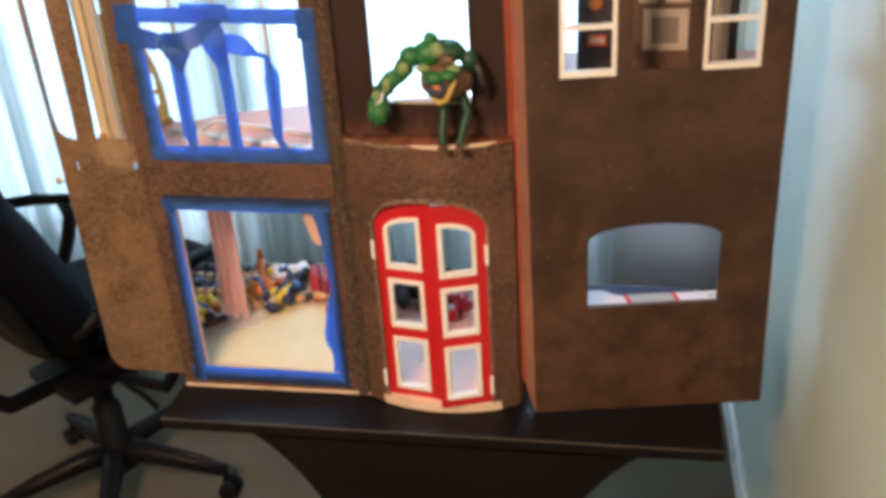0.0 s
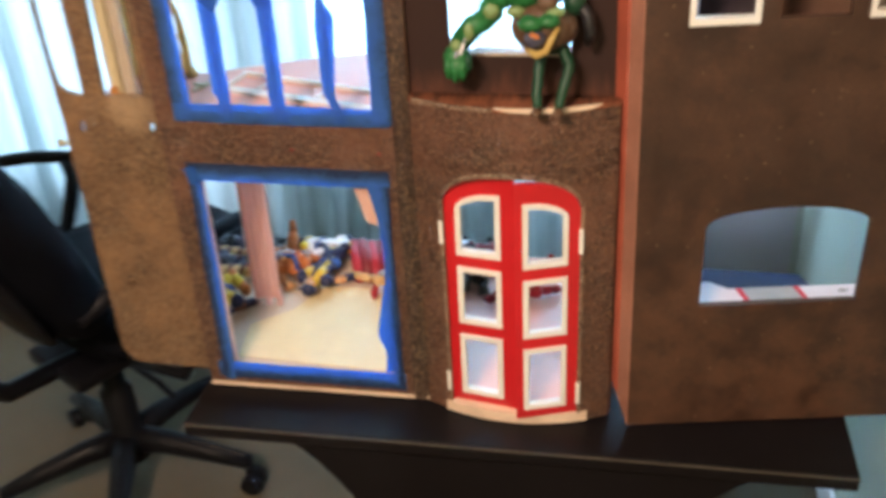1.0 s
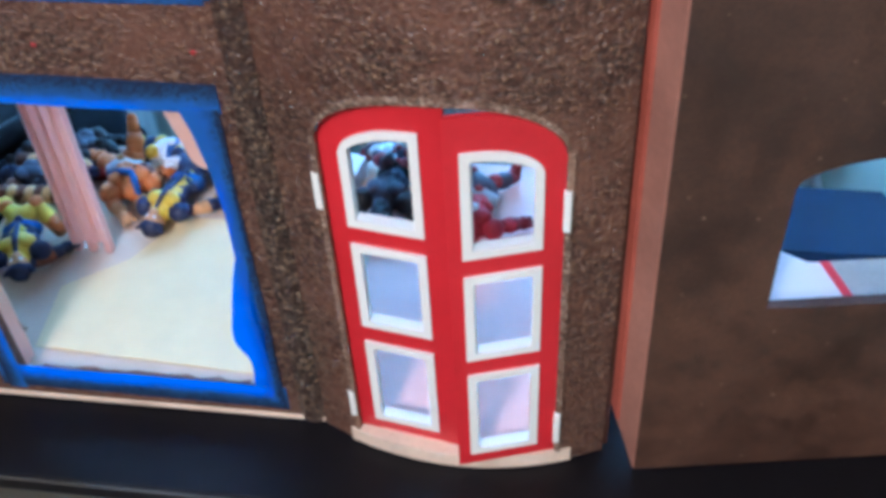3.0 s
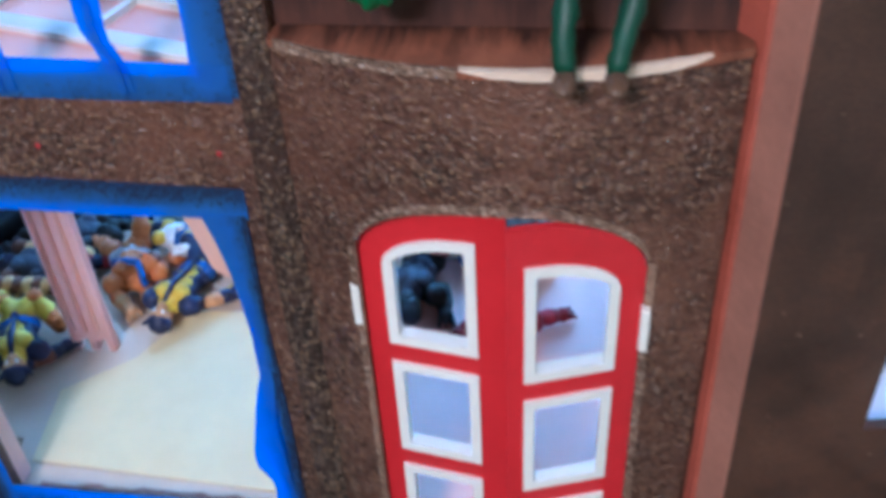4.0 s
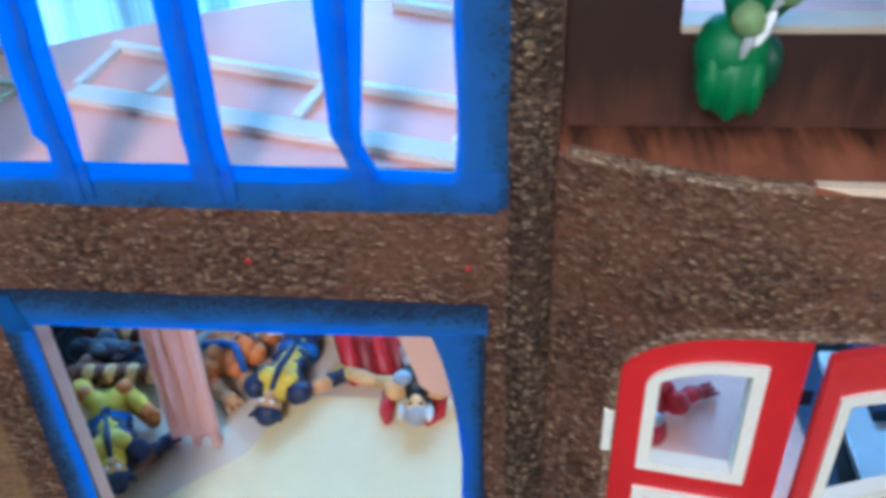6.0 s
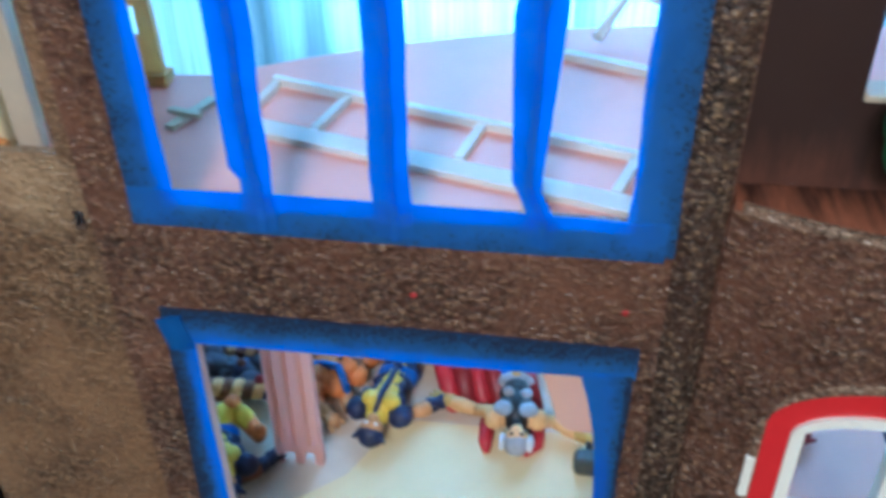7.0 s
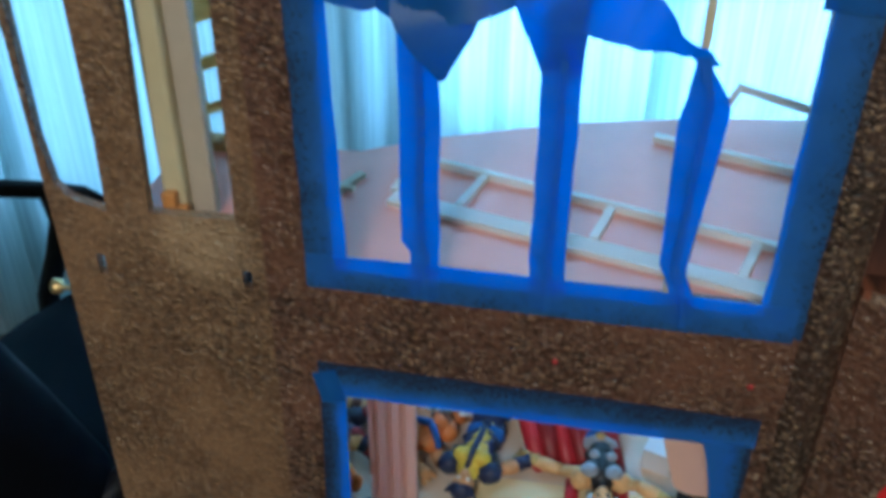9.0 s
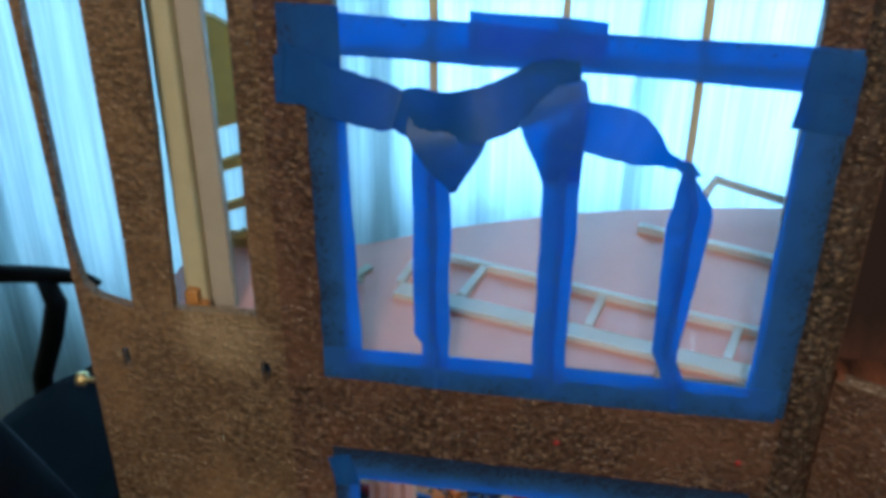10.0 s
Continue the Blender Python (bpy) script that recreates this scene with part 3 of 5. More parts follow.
part("arm_post", tube([c + FACE * 0.13 + UP * 0.680, c + FACE * 0.145 + UP * 0.640, c + FACE * 0.13 + UP * 0.560, c + FACE * 0.08 + UP * 0.480, c + FACE * 0.02 + UP * 0.425, HUB + SIDE * 0.12 + UP * 0.398], [0.018, 0.018, 0.017, 0.017, 0.016, 0.013]), NYLON, chair, smooth=True)
# the far arm is swung outwards
part("armrest", tube([(-1.252, 2.285, 0.657), (-1.285, 2.282, 0.668), (-1.345, 2.280, 0.668), (-1.43, 2.278, 0.664), (-1.52, 2.265, 0.655), (-1.60, 2.235, 0.640)], [0.005, 0.012, 0.015, 0.016, 0.016, 0.012]), NYLON, chair, "slim black armrest pad", True)
part("arm_post", tube([(-1.345, 2.276, 0.660), (-1.325, 2.262, 0.625), (-1.335, 2.245, 0.570), (-1.350, 2.215, 0.505), (-1.330, 2.170, 0.455), (-1.255, 2.080, 0.420), (-1.20, 1.99, 0.398)], [0.016, 0.019, 0.019, 0.018, 0.017, 0.015, 0.012]), NYLON, chair, smooth=True)

# ---- dollhouse ----
YF = 1.530            # front face of the flat left part
HB, HT = 0.637, 1.50  # underside and top
house = root("dollhouse", (-0.20, 1.70, TT), "repainted brown dollhouse with red double door and blue tape", "dollhouse")


def at_front(u, v, w):
    return (u, YF + w, v)


LW, UW = (-0.639, -0.368, 0.668, 1.010), (-0.634, -0.368, 1.112, 1.460)
part("front_wall", plate(rect(-0.680, -0.320, HB, HT), [rect(*LW), rect(*UW)], at_front, 0.012), BROWN, house, "gritty brown front wall with two window openings")
part("wall_foot", box(-0.680, -0.321, YF - 0.003, YF - 0.0004, HB, HB + 0.006, 0.001), CREAM, house, "worn pale bottom edge")
part("corner_pilaster", columns([-0.345, -0.338, -0.330, -0.321], lambda m, a, b: [(HB + 0.001, HT, HB + 0.001, HT)], lambda u, v, w: (u, YF - 0.0005 - 0.006 * math.sin(math.pi * (u + 0.347) / 0.027) + w, v), 0.005), DARKGRIT, house, "dark speckled corner pilaster")

# bowed entrance bay
BC, BR = -0.181, 0.137


def bow(u):
    return 1.491 + 0.034 * ((u - BC) / BR) ** 2


def at_bay(u, v, w):
    return (u, bow(u) + w, v)


D0, D1, DB, DS, DT = -0.281, -0.093, 0.652, 1.000, 1.044


def door_head(u):
    k = min(1.0, abs((u - (D0 + D1) / 2) / ((D1 - D0) / 2)))
    return DS + (DT - DS) * (1 - k ** 2.6) ** 0.6


def bay_spans(m, a, b):
    if D0 <= m <= D1:
        return [(door_head(a), 1.134, door_head(b), 1.134), (HB, DB, HB, DB)]
    return [(HB, 1.134, HB, 1.134)]


us = [-0.320 + 0.272 * k / 40 for k in range(41)] + [D0, D1]
us = sorted(us + [D0 + 0.002, D0 + 0.005, D1 - 0.002, D1 - 0.005])
part("bay_wall", columns(us, bay_spans, at_bay, 0.010), BROWN, house, "bowed gritty brown wall round the door")
du = [D0 + (D1 - D0) * k / 30 for k in range(31)]
du = sorted(du + [D0 + 0.002, D0 + 0.005, D1 - 0.002, D1 - 0.005])


def rim_spans(m, a, b):
    return [(door_head(a) - 0.002, door_head(a) + 0.005, door_head(b) - 0.002, door_head(b) + 0.005)]


part("door_arch_trim", columns(du, rim_spans, lambda u, v, w: (u, bow(u) - 0.0012 + w, v), 0.008), WORN, house, "worn tan arch trim")
for u0, u1 in ((D0 - 0.004, D0 + 0.001), (D1 - 0.001, D1 + 0.005)):
    part("door_jamb", box(u0, u1, bow(u0) - 0.0015, bow(u0) + 0.008, DB, DS, 0.001), WORN, house)
part("door_sill", columns([-0.290 + 0.212 * k / 24 for k in range(25)], lambda m, a, b: [(HB - 0.001, DB + 0.0012, HB - 0.001, DB + 0.0012)], lambda u, v, w: (u, bow(u) - 0.002 + w, v), 0.032), CREAM, house, "cream door sill")


def leaf(hinge, free, name):
    """One door leaf from its hinge to its free edge, seen from the front: red board, three framed lights."""
    hx, hy = hinge
    fx, fy = free
    w_all = math.hypot(fx - hx, fy - hy)
    s = -1 if fx < hx else 1

    def spot(u, v, w):
        # u runs from the hinge to the free edge; the face lies towards the viewer
        return (hx + (fx - hx) * u / w_all, hy + (fy - hy) * u / w_all + w, v)

    def head(u):
        k = min(1.0, max(0.0, 1 - u / w_all))
        return DS - 0.004 + (DT - DS) * (1 - k ** 2.6) ** 0.6

    uo, ui = 0.016, 0.080 if s > 0 else 0.078
    lights = ((0.912, 1.011), (0.798, 0.893), (0.670, 0.778))

    def top_of(u):
        k = min(1.0, max(0.0, 1 - (u - uo) / (ui - uo)))
        return 0.985 + 0.026 * (1 - k ** 2.4) ** 0.6

    f = 0.0075

    def spans(m, a, b):
        out, cuts = [], []
        if uo + f - 0.0015 < m < ui - f + 0.0015:
            g = f - 0.0015
            cuts = [(0.670 + g, 0.778 - g, 0, 0), (0.798 + g, 0.893 - g, 0, 0), (0.912 + g, top_of(a) - g, 0, top_of(b) - g)]
        lo = DB + 0.002
        pa, pb = lo, lo
        for c in cuts:
            out.append((pa, c[0], pb, c[0]))
            pa, pb = c[1], (c[3] or c[1])
        out.append((pa, head(a), pb, head(b)))
        return out

    grid = sorted({0.0, 0.002, 0.005, 0.01, uo, uo + f - 0.0015, uo + f + 0.002, uo + f + 0.005, uo + f + 0.010, 0.045, 0.056, ui - f + 0.0015, ui, 0.084, w_all})
    door = part(name, columns(grid, spans, spot, 0.006), RED, house, "red enamelled arched door leaf")
    for i, (z0, z1) in enumerate(lights):
        cols = sorted({uo, uo + 0.002, uo + 0.004, uo + f, uo + f + 0.002, uo + f + 0.005, uo + f + 0.010, 0.045, 0.056, ui - f, ui})

        def fs(m, a, b, z0=z0, z1=z1, i=i):
            ta, tb = (top_of(a), top_of(b)) if i == 0 else (z1, z1)
            if uo + f < m < ui - f:
                return [(z0, z0 + f, z0, z0 + f), (ta - f, ta, tb - f, tb)]
            return [(z0, ta, z0, tb)]

        part("light_frame", columns(cols, fs, lambda u, v, w: spot(u, v, w - 0.0028), 0.0115), WHITE, door, "white moulded light frame" if i == 0 else "")
    for z in (0.692, 0.948):
        part("hinge", box(hx - 0.004 - 0.003 * s, hx + 0.002 - 0.003 * s, hy - 0.008, hy + 0.004, z - 0.018, z + 0.018, 0.0012), WHITE, door, "cream plastic hinge")
    return door


left_leaf = leaf((-0.2800, 1.5165), (-0.1815, 1.500), "door_leaf")
part("door_latch", box(-0.1835, -0.1725, 1.5035, 1.5075, 0.980, 0.990, 0.001), NYLON, left_leaf, "small black latch peg")
leaf((-0.0942, 1.5055), (-0.1795, 1.478), "door_leaf")

# balcony over the bay, with its niche coloured dark for shade
bal = [(-0.3195, 1.5465), (-0.048, 1.5465)] + [(-0.048 - 0.272 * k / 24, bow(-0.048 - 0.272 * k / 24) - 0.003) for k in range(25)]
part("balcony_floor", plate(bal, [], lambda u, v, w: (u, v, 1.1345 + w), 0.005), RUSTY, house, "rusty brown bowed balcony floor")
wear = [(-0.205 + 0.134 * k / 16) for k in range(17)]


def worn(u):
    return 1.1402 - 0.0062 * max(0.02, 1 - (abs(u + 0.138) / 0.067) ** 4) - wobble(u * 30, 0.0012)


part("balcony_edge", columns(wear, lambda m, a, b: [(worn(a), 1.1402, worn(b), 1.1402)], lambda u, v, w: (u, bow(u) - 0.0040 + w, v), 0.005), CREAM, house, "worn cream balcony edge")
NW = (-0.266, -0.112, 1.193, 1.47)
part("niche_wall", plate(rect(-0.3215, -0.044, 1.1396, HT), [rect(*NW)], lambda u, v, w: (u, 1.5405 + w, v), 0.010), NICHE, house, "brown wall, coloured darker for shade, with a tall opening")
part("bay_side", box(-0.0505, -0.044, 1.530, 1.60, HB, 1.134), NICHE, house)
part("niche_sill", box(-0.266, -0.112, 1.538, 1.556, 1.1905, 1.1945, 0.001), GREIGE, house, "greyish worn sill")
rim = [(-0.316 + 0.110 * k / 10) for k in range(11)]
part("balcony_rim", columns(rim, lambda m, a, b: [(1.1340 + wobble(a * 40, 0.001), 1.1399, 1.1340 + wobble(b * 40, 0.001), 1.1399)], lambda u, v, w: (u, bow(u) - 0.0036 + w, v), 0.003), WORN, house, "thin worn tan balcony edge")

# upper window: glazing bars
for x in (-0.577, -0.503, -0.427):
    part("glazing_bar", box(x - 0.0022, x + 0.0022, YF + 0.003, YF + 0.009, 1.112, 1.460), PILLAR, house, "slim cream glazing bar")
part("glazing_rail", box(UW[0], UW[1], YF + 0.0035, YF + 0.0085, 1.327, 1.333), PILLAR, house)

# floors
GF, FU = 0.656, 1.097
part("ground_floor", plate([(-0.672, YF + 0.013), (-0.320, YF + 0.013), (-0.320, 1.94), (-0.79, 1.94), (-0.79, 1.605), (-0.672, 1.605)], [], lambda u, v, w: (u, v, HB - 0.001 + w), GF - HB + 0.001), SAND, house, "beige plastic ground floor")
hall = [(-0.3195, 1.94), (-0.3195, 1.54)] + [(-0.310 + 0.252 * k / 20, bow(-0.310 + 0.252 * k / 20) + 0.011) for k in range(21)] + [(-0.052, 1.94)]
part("hall_floor", plate(hall, [], lambda u, v, w: (u, v, HB - 0.001 + w), 0.019), HALL, house, "pale lavender hall floor")
back = [(-0.05 - 0.614 * k / 20, 1.850 - 0.556 * (0.614 * k / 20) ** 2.89) for k in range(21)]
part("upper_floor", plate([(-0.806, 1.575), (-0.676, 1.575), (-0.676, YF + 0.0125), (-0.334, YF + 0.0125), (-0.334, 1.555), (-0.055, 1.555), *back, (-0.700, 1.712), (-0.806, 1.712)], [], lambda u, v, w: (u, v, FU - 0.022 + w), 0.022), LILAC, house, "pale mauve plastic upper floor")
part("partition", box(-0.322, -0.316, 1.545, 1.62, GF, FU - 0.023), SAND, house)
part("inner_side", box(-0.655, -0.646, YF + 0.0125, 1.568, GF, FU - 0.023, 0.001), HALL, house, "pale mauve inner side wall")

# left wing, hinged and folded out past the table's edge
YW = 1.562
wing = [(-0.681, 0.640), (-0.800, 0.640)]
wing += [(-0.812 - 0.036 * math.sin(a), 0.676 - 0.036 * math.cos(a)) for a in (math.pi / 2 * k / 8 for k in range(9))]
wing += [(-0.849, 1.08), (-0.856, HT), (-0.846, HT), (-0.846, 1.165), (-0.842, 1.130), (-0.832, 1.120), (-0.806, 1.113), (-0.804, 1.17), (-0.806, HT), (-0.764, HT), (-0.768, 1.25), (-0.774, 1.116), (-0.711, 1.118), (-0.707, HT), (-0.681, HT)]
slots = [rect(-0.8215, -0.8155, 1.058, 1.076), rect(-0.711, -0.704, 1.062, 1.077)]
part("side_wing", plate(wing, slots, lambda u, v, w: (u, YW - 0.10 * (u + 0.681) * 0.3 + w, v), 0.008), COPPER, house, "copper brown slotted side wing")
part("wing_knob", lathe([(0.002, -0.016), (0.006, -0.014), (0.006, -0.008), (0.002, -0.006), (0.002, 0.0)], (-0.8535, YW + 0.012, 1.036), "x"), BRASS, house, "small brass knob", True)
part("wing_hinge", tube([(-0.681, YW - 0.006, 0.66), (-0.681, YW - 0.006, 1.48)], 0.006), BROWN, house)
pil = part("inner_wall", box(-0.774, -0.757, 1.588, 1.640, FU + 0.0005, HT, 0.003), PILLAR, house, "cream plastic inner side wall")
# Same cream as the wall; the greyer tone is shade put into the colour.
part("wall_return", box(-0.7568, -0.739, 1.596, 1.606, FU + 0.0005, HT, 0.002), GREIGE, pil)
part("wall_plug", box(-0.771, -0.761, 1.5795, 1.5875, FU + 0.0005, FU + 0.026, 0.0015), AMBER, pil, "orange brown plastic plug")
part("wall_plug", box(-0.7605, -0.754, 1.5805, 1.5865, FU + 0.006, FU + 0.016, 0.001), AMBER, pil)

# right wing, swung forward
RW0, RWY = -0.018, 1.504


def at_wing(u, v, w):
    return (u, RWY + (u - RW0) * 0.176 + w, v)


rout = [(-0.018, 0.636), (0.367, 0.636), (0.361, 0.97), (0.357, HT), (-0.028, HT)]
ARCH = arch(0.069, 0.278, 0.843, 0.964, 0.992)
R1, RM, R2 = (0.0255, 0.107, 1.239, 1.41), (0.130, 0.210, 1.243, 1.41), (0.231, 0.314, 1.240, 1.41)
part("right_wing", plate(rout, [ARCH, rect(R1[0] + 0.004, R1[1] - 0.004, R1[2] + 0.004, R1[3]), rect(*RM), rect(R2[0] + 0.004, R2[1] - 0.004, R2[2] + 0.004, R2[3])], at_wing, 0.010), UMBER, house, "smooth dark brown right wing with arched opening")
for r in (R1, R2):
    part("window_frame", plate(rect(*r), [rect(r[0] + 0.007, r[1] - 0.007, r[2] + 0.008, 1.309), rect(r[0] + 0.007, r[1] - 0.007, 1.315, r[3] - 0.007)], lambda u, v, w: at_wing(u, v, w - 0.003), 0.014), WHITE, house, "white framed small window")
side = plate([(0, 0.636), (0.050, 0.712), (0.050, HT), (0, HT)], [], lambda u, v, w: (-0.0195 - 0.62 * u - 0.012 * (v - 0.636) + w, RWY + 0.001 + 0.80 * u, v), 0.006)
part("wing_side", side, BLUSH, house, "pinkish brown side of the right wing")
edge = plate([(0.024, 0.682), (0.054, 0.728), (0.054, HT), (0.024, HT)], [], lambda u, v, w: (-0.0225 - 0.62 * u - 0.012 * (v - 0.636) + w, RWY + 0.001 + 0.80 * u, v), 0.010)
part("wing_edge", edge, TERRA, house, "red brown hinge edge")
part("wing_floor", box(-0.010, 0.36, 1.60, 1.90, TT + 0.0005, 0.645, 0.002), CARD, house, "pale lavender wing floor")
part("wing_upper_floor", box(-0.030, 0.345, 1.578, 1.80, 1.180, 1.195, 0.002), LILAC, house)

# columns inside
col = part("column", box(-0.674, -0.626, 1.729, 1.741, GF + 0.016, 1.050, 0.002), PINK, house, "pink fluted plastic column")
for x in (-0.666, -0.652, -0.638):
    part("flute", tube([(x, 1.7285, GF + 0.03), (x, 1.7285, 1.048)], 0.0028, sides=8), PINK, col)
for x in (-0.672, -0.652, -0.632):
    part("foot_peg", box(x - 0.002, x + 0.006, 1.730, 1.740, GF, GF + 0.0165), PINK, col)
corner = [(-0.330, FU - 0.023), (-0.330, 0.933), (-0.386, 0.933)] + [(-0.386 - 0.016 * math.sin(q), 0.949 - 0.016 * math.cos(q)) for q in (math.pi / 2 * k / 6 for k in range(1, 7))] + [(-0.412, 0.985), (-0.430, 1.05), (-0.442, FU - 0.023)]
part("corner_panel", plate(corner, [], lambda u, v, w: (u, 1.548 + w, v), 0.012), PEACH, house, "peach rounded corner panel under the ceiling")

# ---- blue masking tape on the house ----


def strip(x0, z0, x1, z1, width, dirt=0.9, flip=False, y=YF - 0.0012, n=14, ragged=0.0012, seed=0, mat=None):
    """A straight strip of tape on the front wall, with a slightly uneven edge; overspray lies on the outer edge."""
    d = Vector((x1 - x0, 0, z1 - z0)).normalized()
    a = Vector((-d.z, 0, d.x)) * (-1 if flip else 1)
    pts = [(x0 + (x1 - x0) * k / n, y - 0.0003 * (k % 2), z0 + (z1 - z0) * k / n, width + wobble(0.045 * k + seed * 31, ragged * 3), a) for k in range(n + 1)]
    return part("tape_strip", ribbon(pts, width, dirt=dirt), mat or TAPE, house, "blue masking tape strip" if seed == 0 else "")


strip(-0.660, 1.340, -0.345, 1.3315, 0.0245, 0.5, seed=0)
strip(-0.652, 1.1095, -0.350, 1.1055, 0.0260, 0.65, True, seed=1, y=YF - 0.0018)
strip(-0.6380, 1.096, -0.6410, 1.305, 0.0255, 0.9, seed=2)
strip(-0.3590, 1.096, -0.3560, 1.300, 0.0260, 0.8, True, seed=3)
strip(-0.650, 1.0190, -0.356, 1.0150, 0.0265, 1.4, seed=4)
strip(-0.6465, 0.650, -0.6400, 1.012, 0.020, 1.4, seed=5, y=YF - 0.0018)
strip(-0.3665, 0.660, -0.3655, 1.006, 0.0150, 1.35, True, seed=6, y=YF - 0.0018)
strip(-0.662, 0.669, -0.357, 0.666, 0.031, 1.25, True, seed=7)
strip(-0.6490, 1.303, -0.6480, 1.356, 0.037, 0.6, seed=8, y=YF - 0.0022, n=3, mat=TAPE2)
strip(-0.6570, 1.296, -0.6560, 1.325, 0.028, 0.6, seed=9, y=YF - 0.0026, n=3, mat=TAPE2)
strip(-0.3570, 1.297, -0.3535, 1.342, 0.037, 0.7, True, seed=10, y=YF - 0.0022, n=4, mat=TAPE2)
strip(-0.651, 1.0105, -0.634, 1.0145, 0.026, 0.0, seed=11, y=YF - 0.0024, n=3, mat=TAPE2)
# a second piece over the corner, torn to a point
torn = [((x - 0.3615) / 2, YF - 0.0022 - 0.0003 * (k % 2), z, -0.3615 - x, (1, 0, 0)) for k, (x, z) in enumerate(((-0.3895, 1.006), (-0.3865, 0.996), (-0.3835, 0.985), (-0.3805, 0.970), (-0.3775, 0.953), (-0.3752, 0.930), (-0.3735, 0.905), (-0.3722, 0.880), (-0.3712, 0.857)))]
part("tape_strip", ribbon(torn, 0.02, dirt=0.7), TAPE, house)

# the tape wrapped round the glazing bars, slack at the top
BARS = ((-0.577, 0.0235, 0.198), (-0.4995, 0.0215, 0.200), (-0.427, 0.0200, 0.170))
ELBOW = ((0.0, -0.4170, 0.014), (0.12, -0.4185, 0.0145), (0.20, -0.4240, 0.0125), (0.24, -0.4265, 0.0155), (0.55, -0.4245, 0.0215), (0.80, -0.4230, 0.0260), (0.86, -0.4215, 0.0235), (0.94, -0.4255, 0.0135), (1.0, -0.4280, 0.005))


def between(rows, f):
    """A row of numbers read off between two given rows."""
    for a, b in zip(rows, rows[1:]):
        if f <= b[0]:
            k = (f - a[0]) / (b[0] - a[0])
            return [p + (q - p) * k for p, q in zip(a[1:], b[1:])]
    return rows[-1][1:]


for i, (x, w, tall) in enumerate(BARS):
    pts = []
    for k in range(25):
        f = k / 24
        z = 1.099 + tall * f
        mid, wide = x + wobble(0.04 * k + 40 * i, 0.0012), w + wobble(0.04 * k + 100 * i, 0.0012)
        if i == 0 and k < 5:
            mid, wide = x + 0.0025, w * 0.75
        if i == 2:
            mid, wide = between(ELBOW, f)
        pts.append((mid, YF - 0.0032 - 0.0005 * (k % 2), z, wide, (1, 0, 0)))
    bar = part("bar_wrap", ribbon(pts, w), TAPE, house, "blue tape wrapped round a glazing bar")
    part("tape_fold", ribbon([(p[0] + 0.001, p[1] - 0.0022, p[2], 0.0045, (1, 0.3, 0)) for p in pts], 0.004), TAPE, bar)

part("loose_tape", ribbon(soften([(-0.664, YF - 0.004, 1.319, 0.030, (0.1, 0, 1)), (-0.645, YF - 0.008, 1.311, 0.031, (0.15, 0, 1)), (-0.622, YF - 0.012, 1.305, 0.030, (0.15, 0.1, 1)), (-0.602, YF - 0.012, 1.301, 0.028, (0.1, 0.2, 1)), (-0.592, YF - 0.010, 1.299, 0.018, (0.1, 0.5, 1))]), 0.02), TAPE2, house, "peeled strip of blue tape drooping", True)
part("loose_tape", ribbon(soften([(-0.597, YF - 0.010, 1.298, 0.020, (0, 0.6, 1)), (-0.586, YF - 0.015, 1.299, 0.030, (0, 0.25, 1)), (-0.566, YF - 0.020, 1.300, 0.032, (0, -0.2, 1)), (-0.547, YF - 0.018, 1.302, 0.031, (-0.15, 0.3, 1)), (-0.528, YF - 0.012, 1.309, 0.031, (-0.25, 0.1, 1)), (-0.510, YF - 0.007, 1.317, 0.031, (-0.3, 0.0, 1)), (-0.492, YF - 0.004, 1.321, 0.020, (-0.2, 0, 1))]), 0.02), TAPE2, house, "crumpled double layer of blue tape", True)
part("loose_tape", ribbon(soften([(-0.566, YF - 0.012, 1.300, 0.046, (1, 0.1, 0.05)), (-0.565, YF - 0.018, 1.290, 0.047, (1, 0.1, 0.15)), (-0.562, YF - 0.021, 1.275, 0.034, (1, 0.1, 0.25)), (-0.561, YF - 0.021, 1.254, 0.003, (1, 0.1, 0.4))], 3), 0.02), TAPE2, house, "folded pointed tape tip", True)
part("loose_tape", ribbon(soften([(-0.506, YF - 0.006, 1.317, 0.034, (1, 0, 0.3)), (-0.506, YF - 0.010, 1.304, 0.040, (1, 0.1, 0.15)), (-0.5045, YF - 0.011, 1.288, 0.036, (1, 0.15, 0)), (-0.502, YF - 0.008, 1.272, 0.028, (1, 0.1, 0)), (-0.4995, YF - 0.003, 1.255, 0.022, (1, 0, 0))]), 0.02), TAPE, house, "crumpled tape round a bar", True)
part("loose_tape", ribbon(soften([(-0.496, YF - 0.006, 1.296, 0.028, (0.05, 0, 1)), (-0.482, YF - 0.011, 1.295, 0.030, (0.1, 0.1, 1)), (-0.466, YF - 0.014, 1.293, 0.030, (0.35, 0.25, 1)), (-0.454, YF - 0.014, 1.286, 0.024, (0.7, 0.3, 0.9)), (-0.445, YF - 0.011, 1.279, 0.013, (0.9, 0.2, 0.7)), (-0.437, YF - 0.007, 1.275, 0.010, (1, 0.1, 0.6)), (-0.430, YF - 0.004, 1.272, 0.009, (1, 0.1, 0.5)), (-0.4235, YF - 0.001, 1.264, 0.010, (1, 0, 0.3))]), 0.02), TAPE, house, "curling ribbon of blue tape", True)
strip(-0.556, 1.3445, -0.480, 1.3415, 0.0235, 0.0, seed=12, y=YF - 0.0022, n=5)
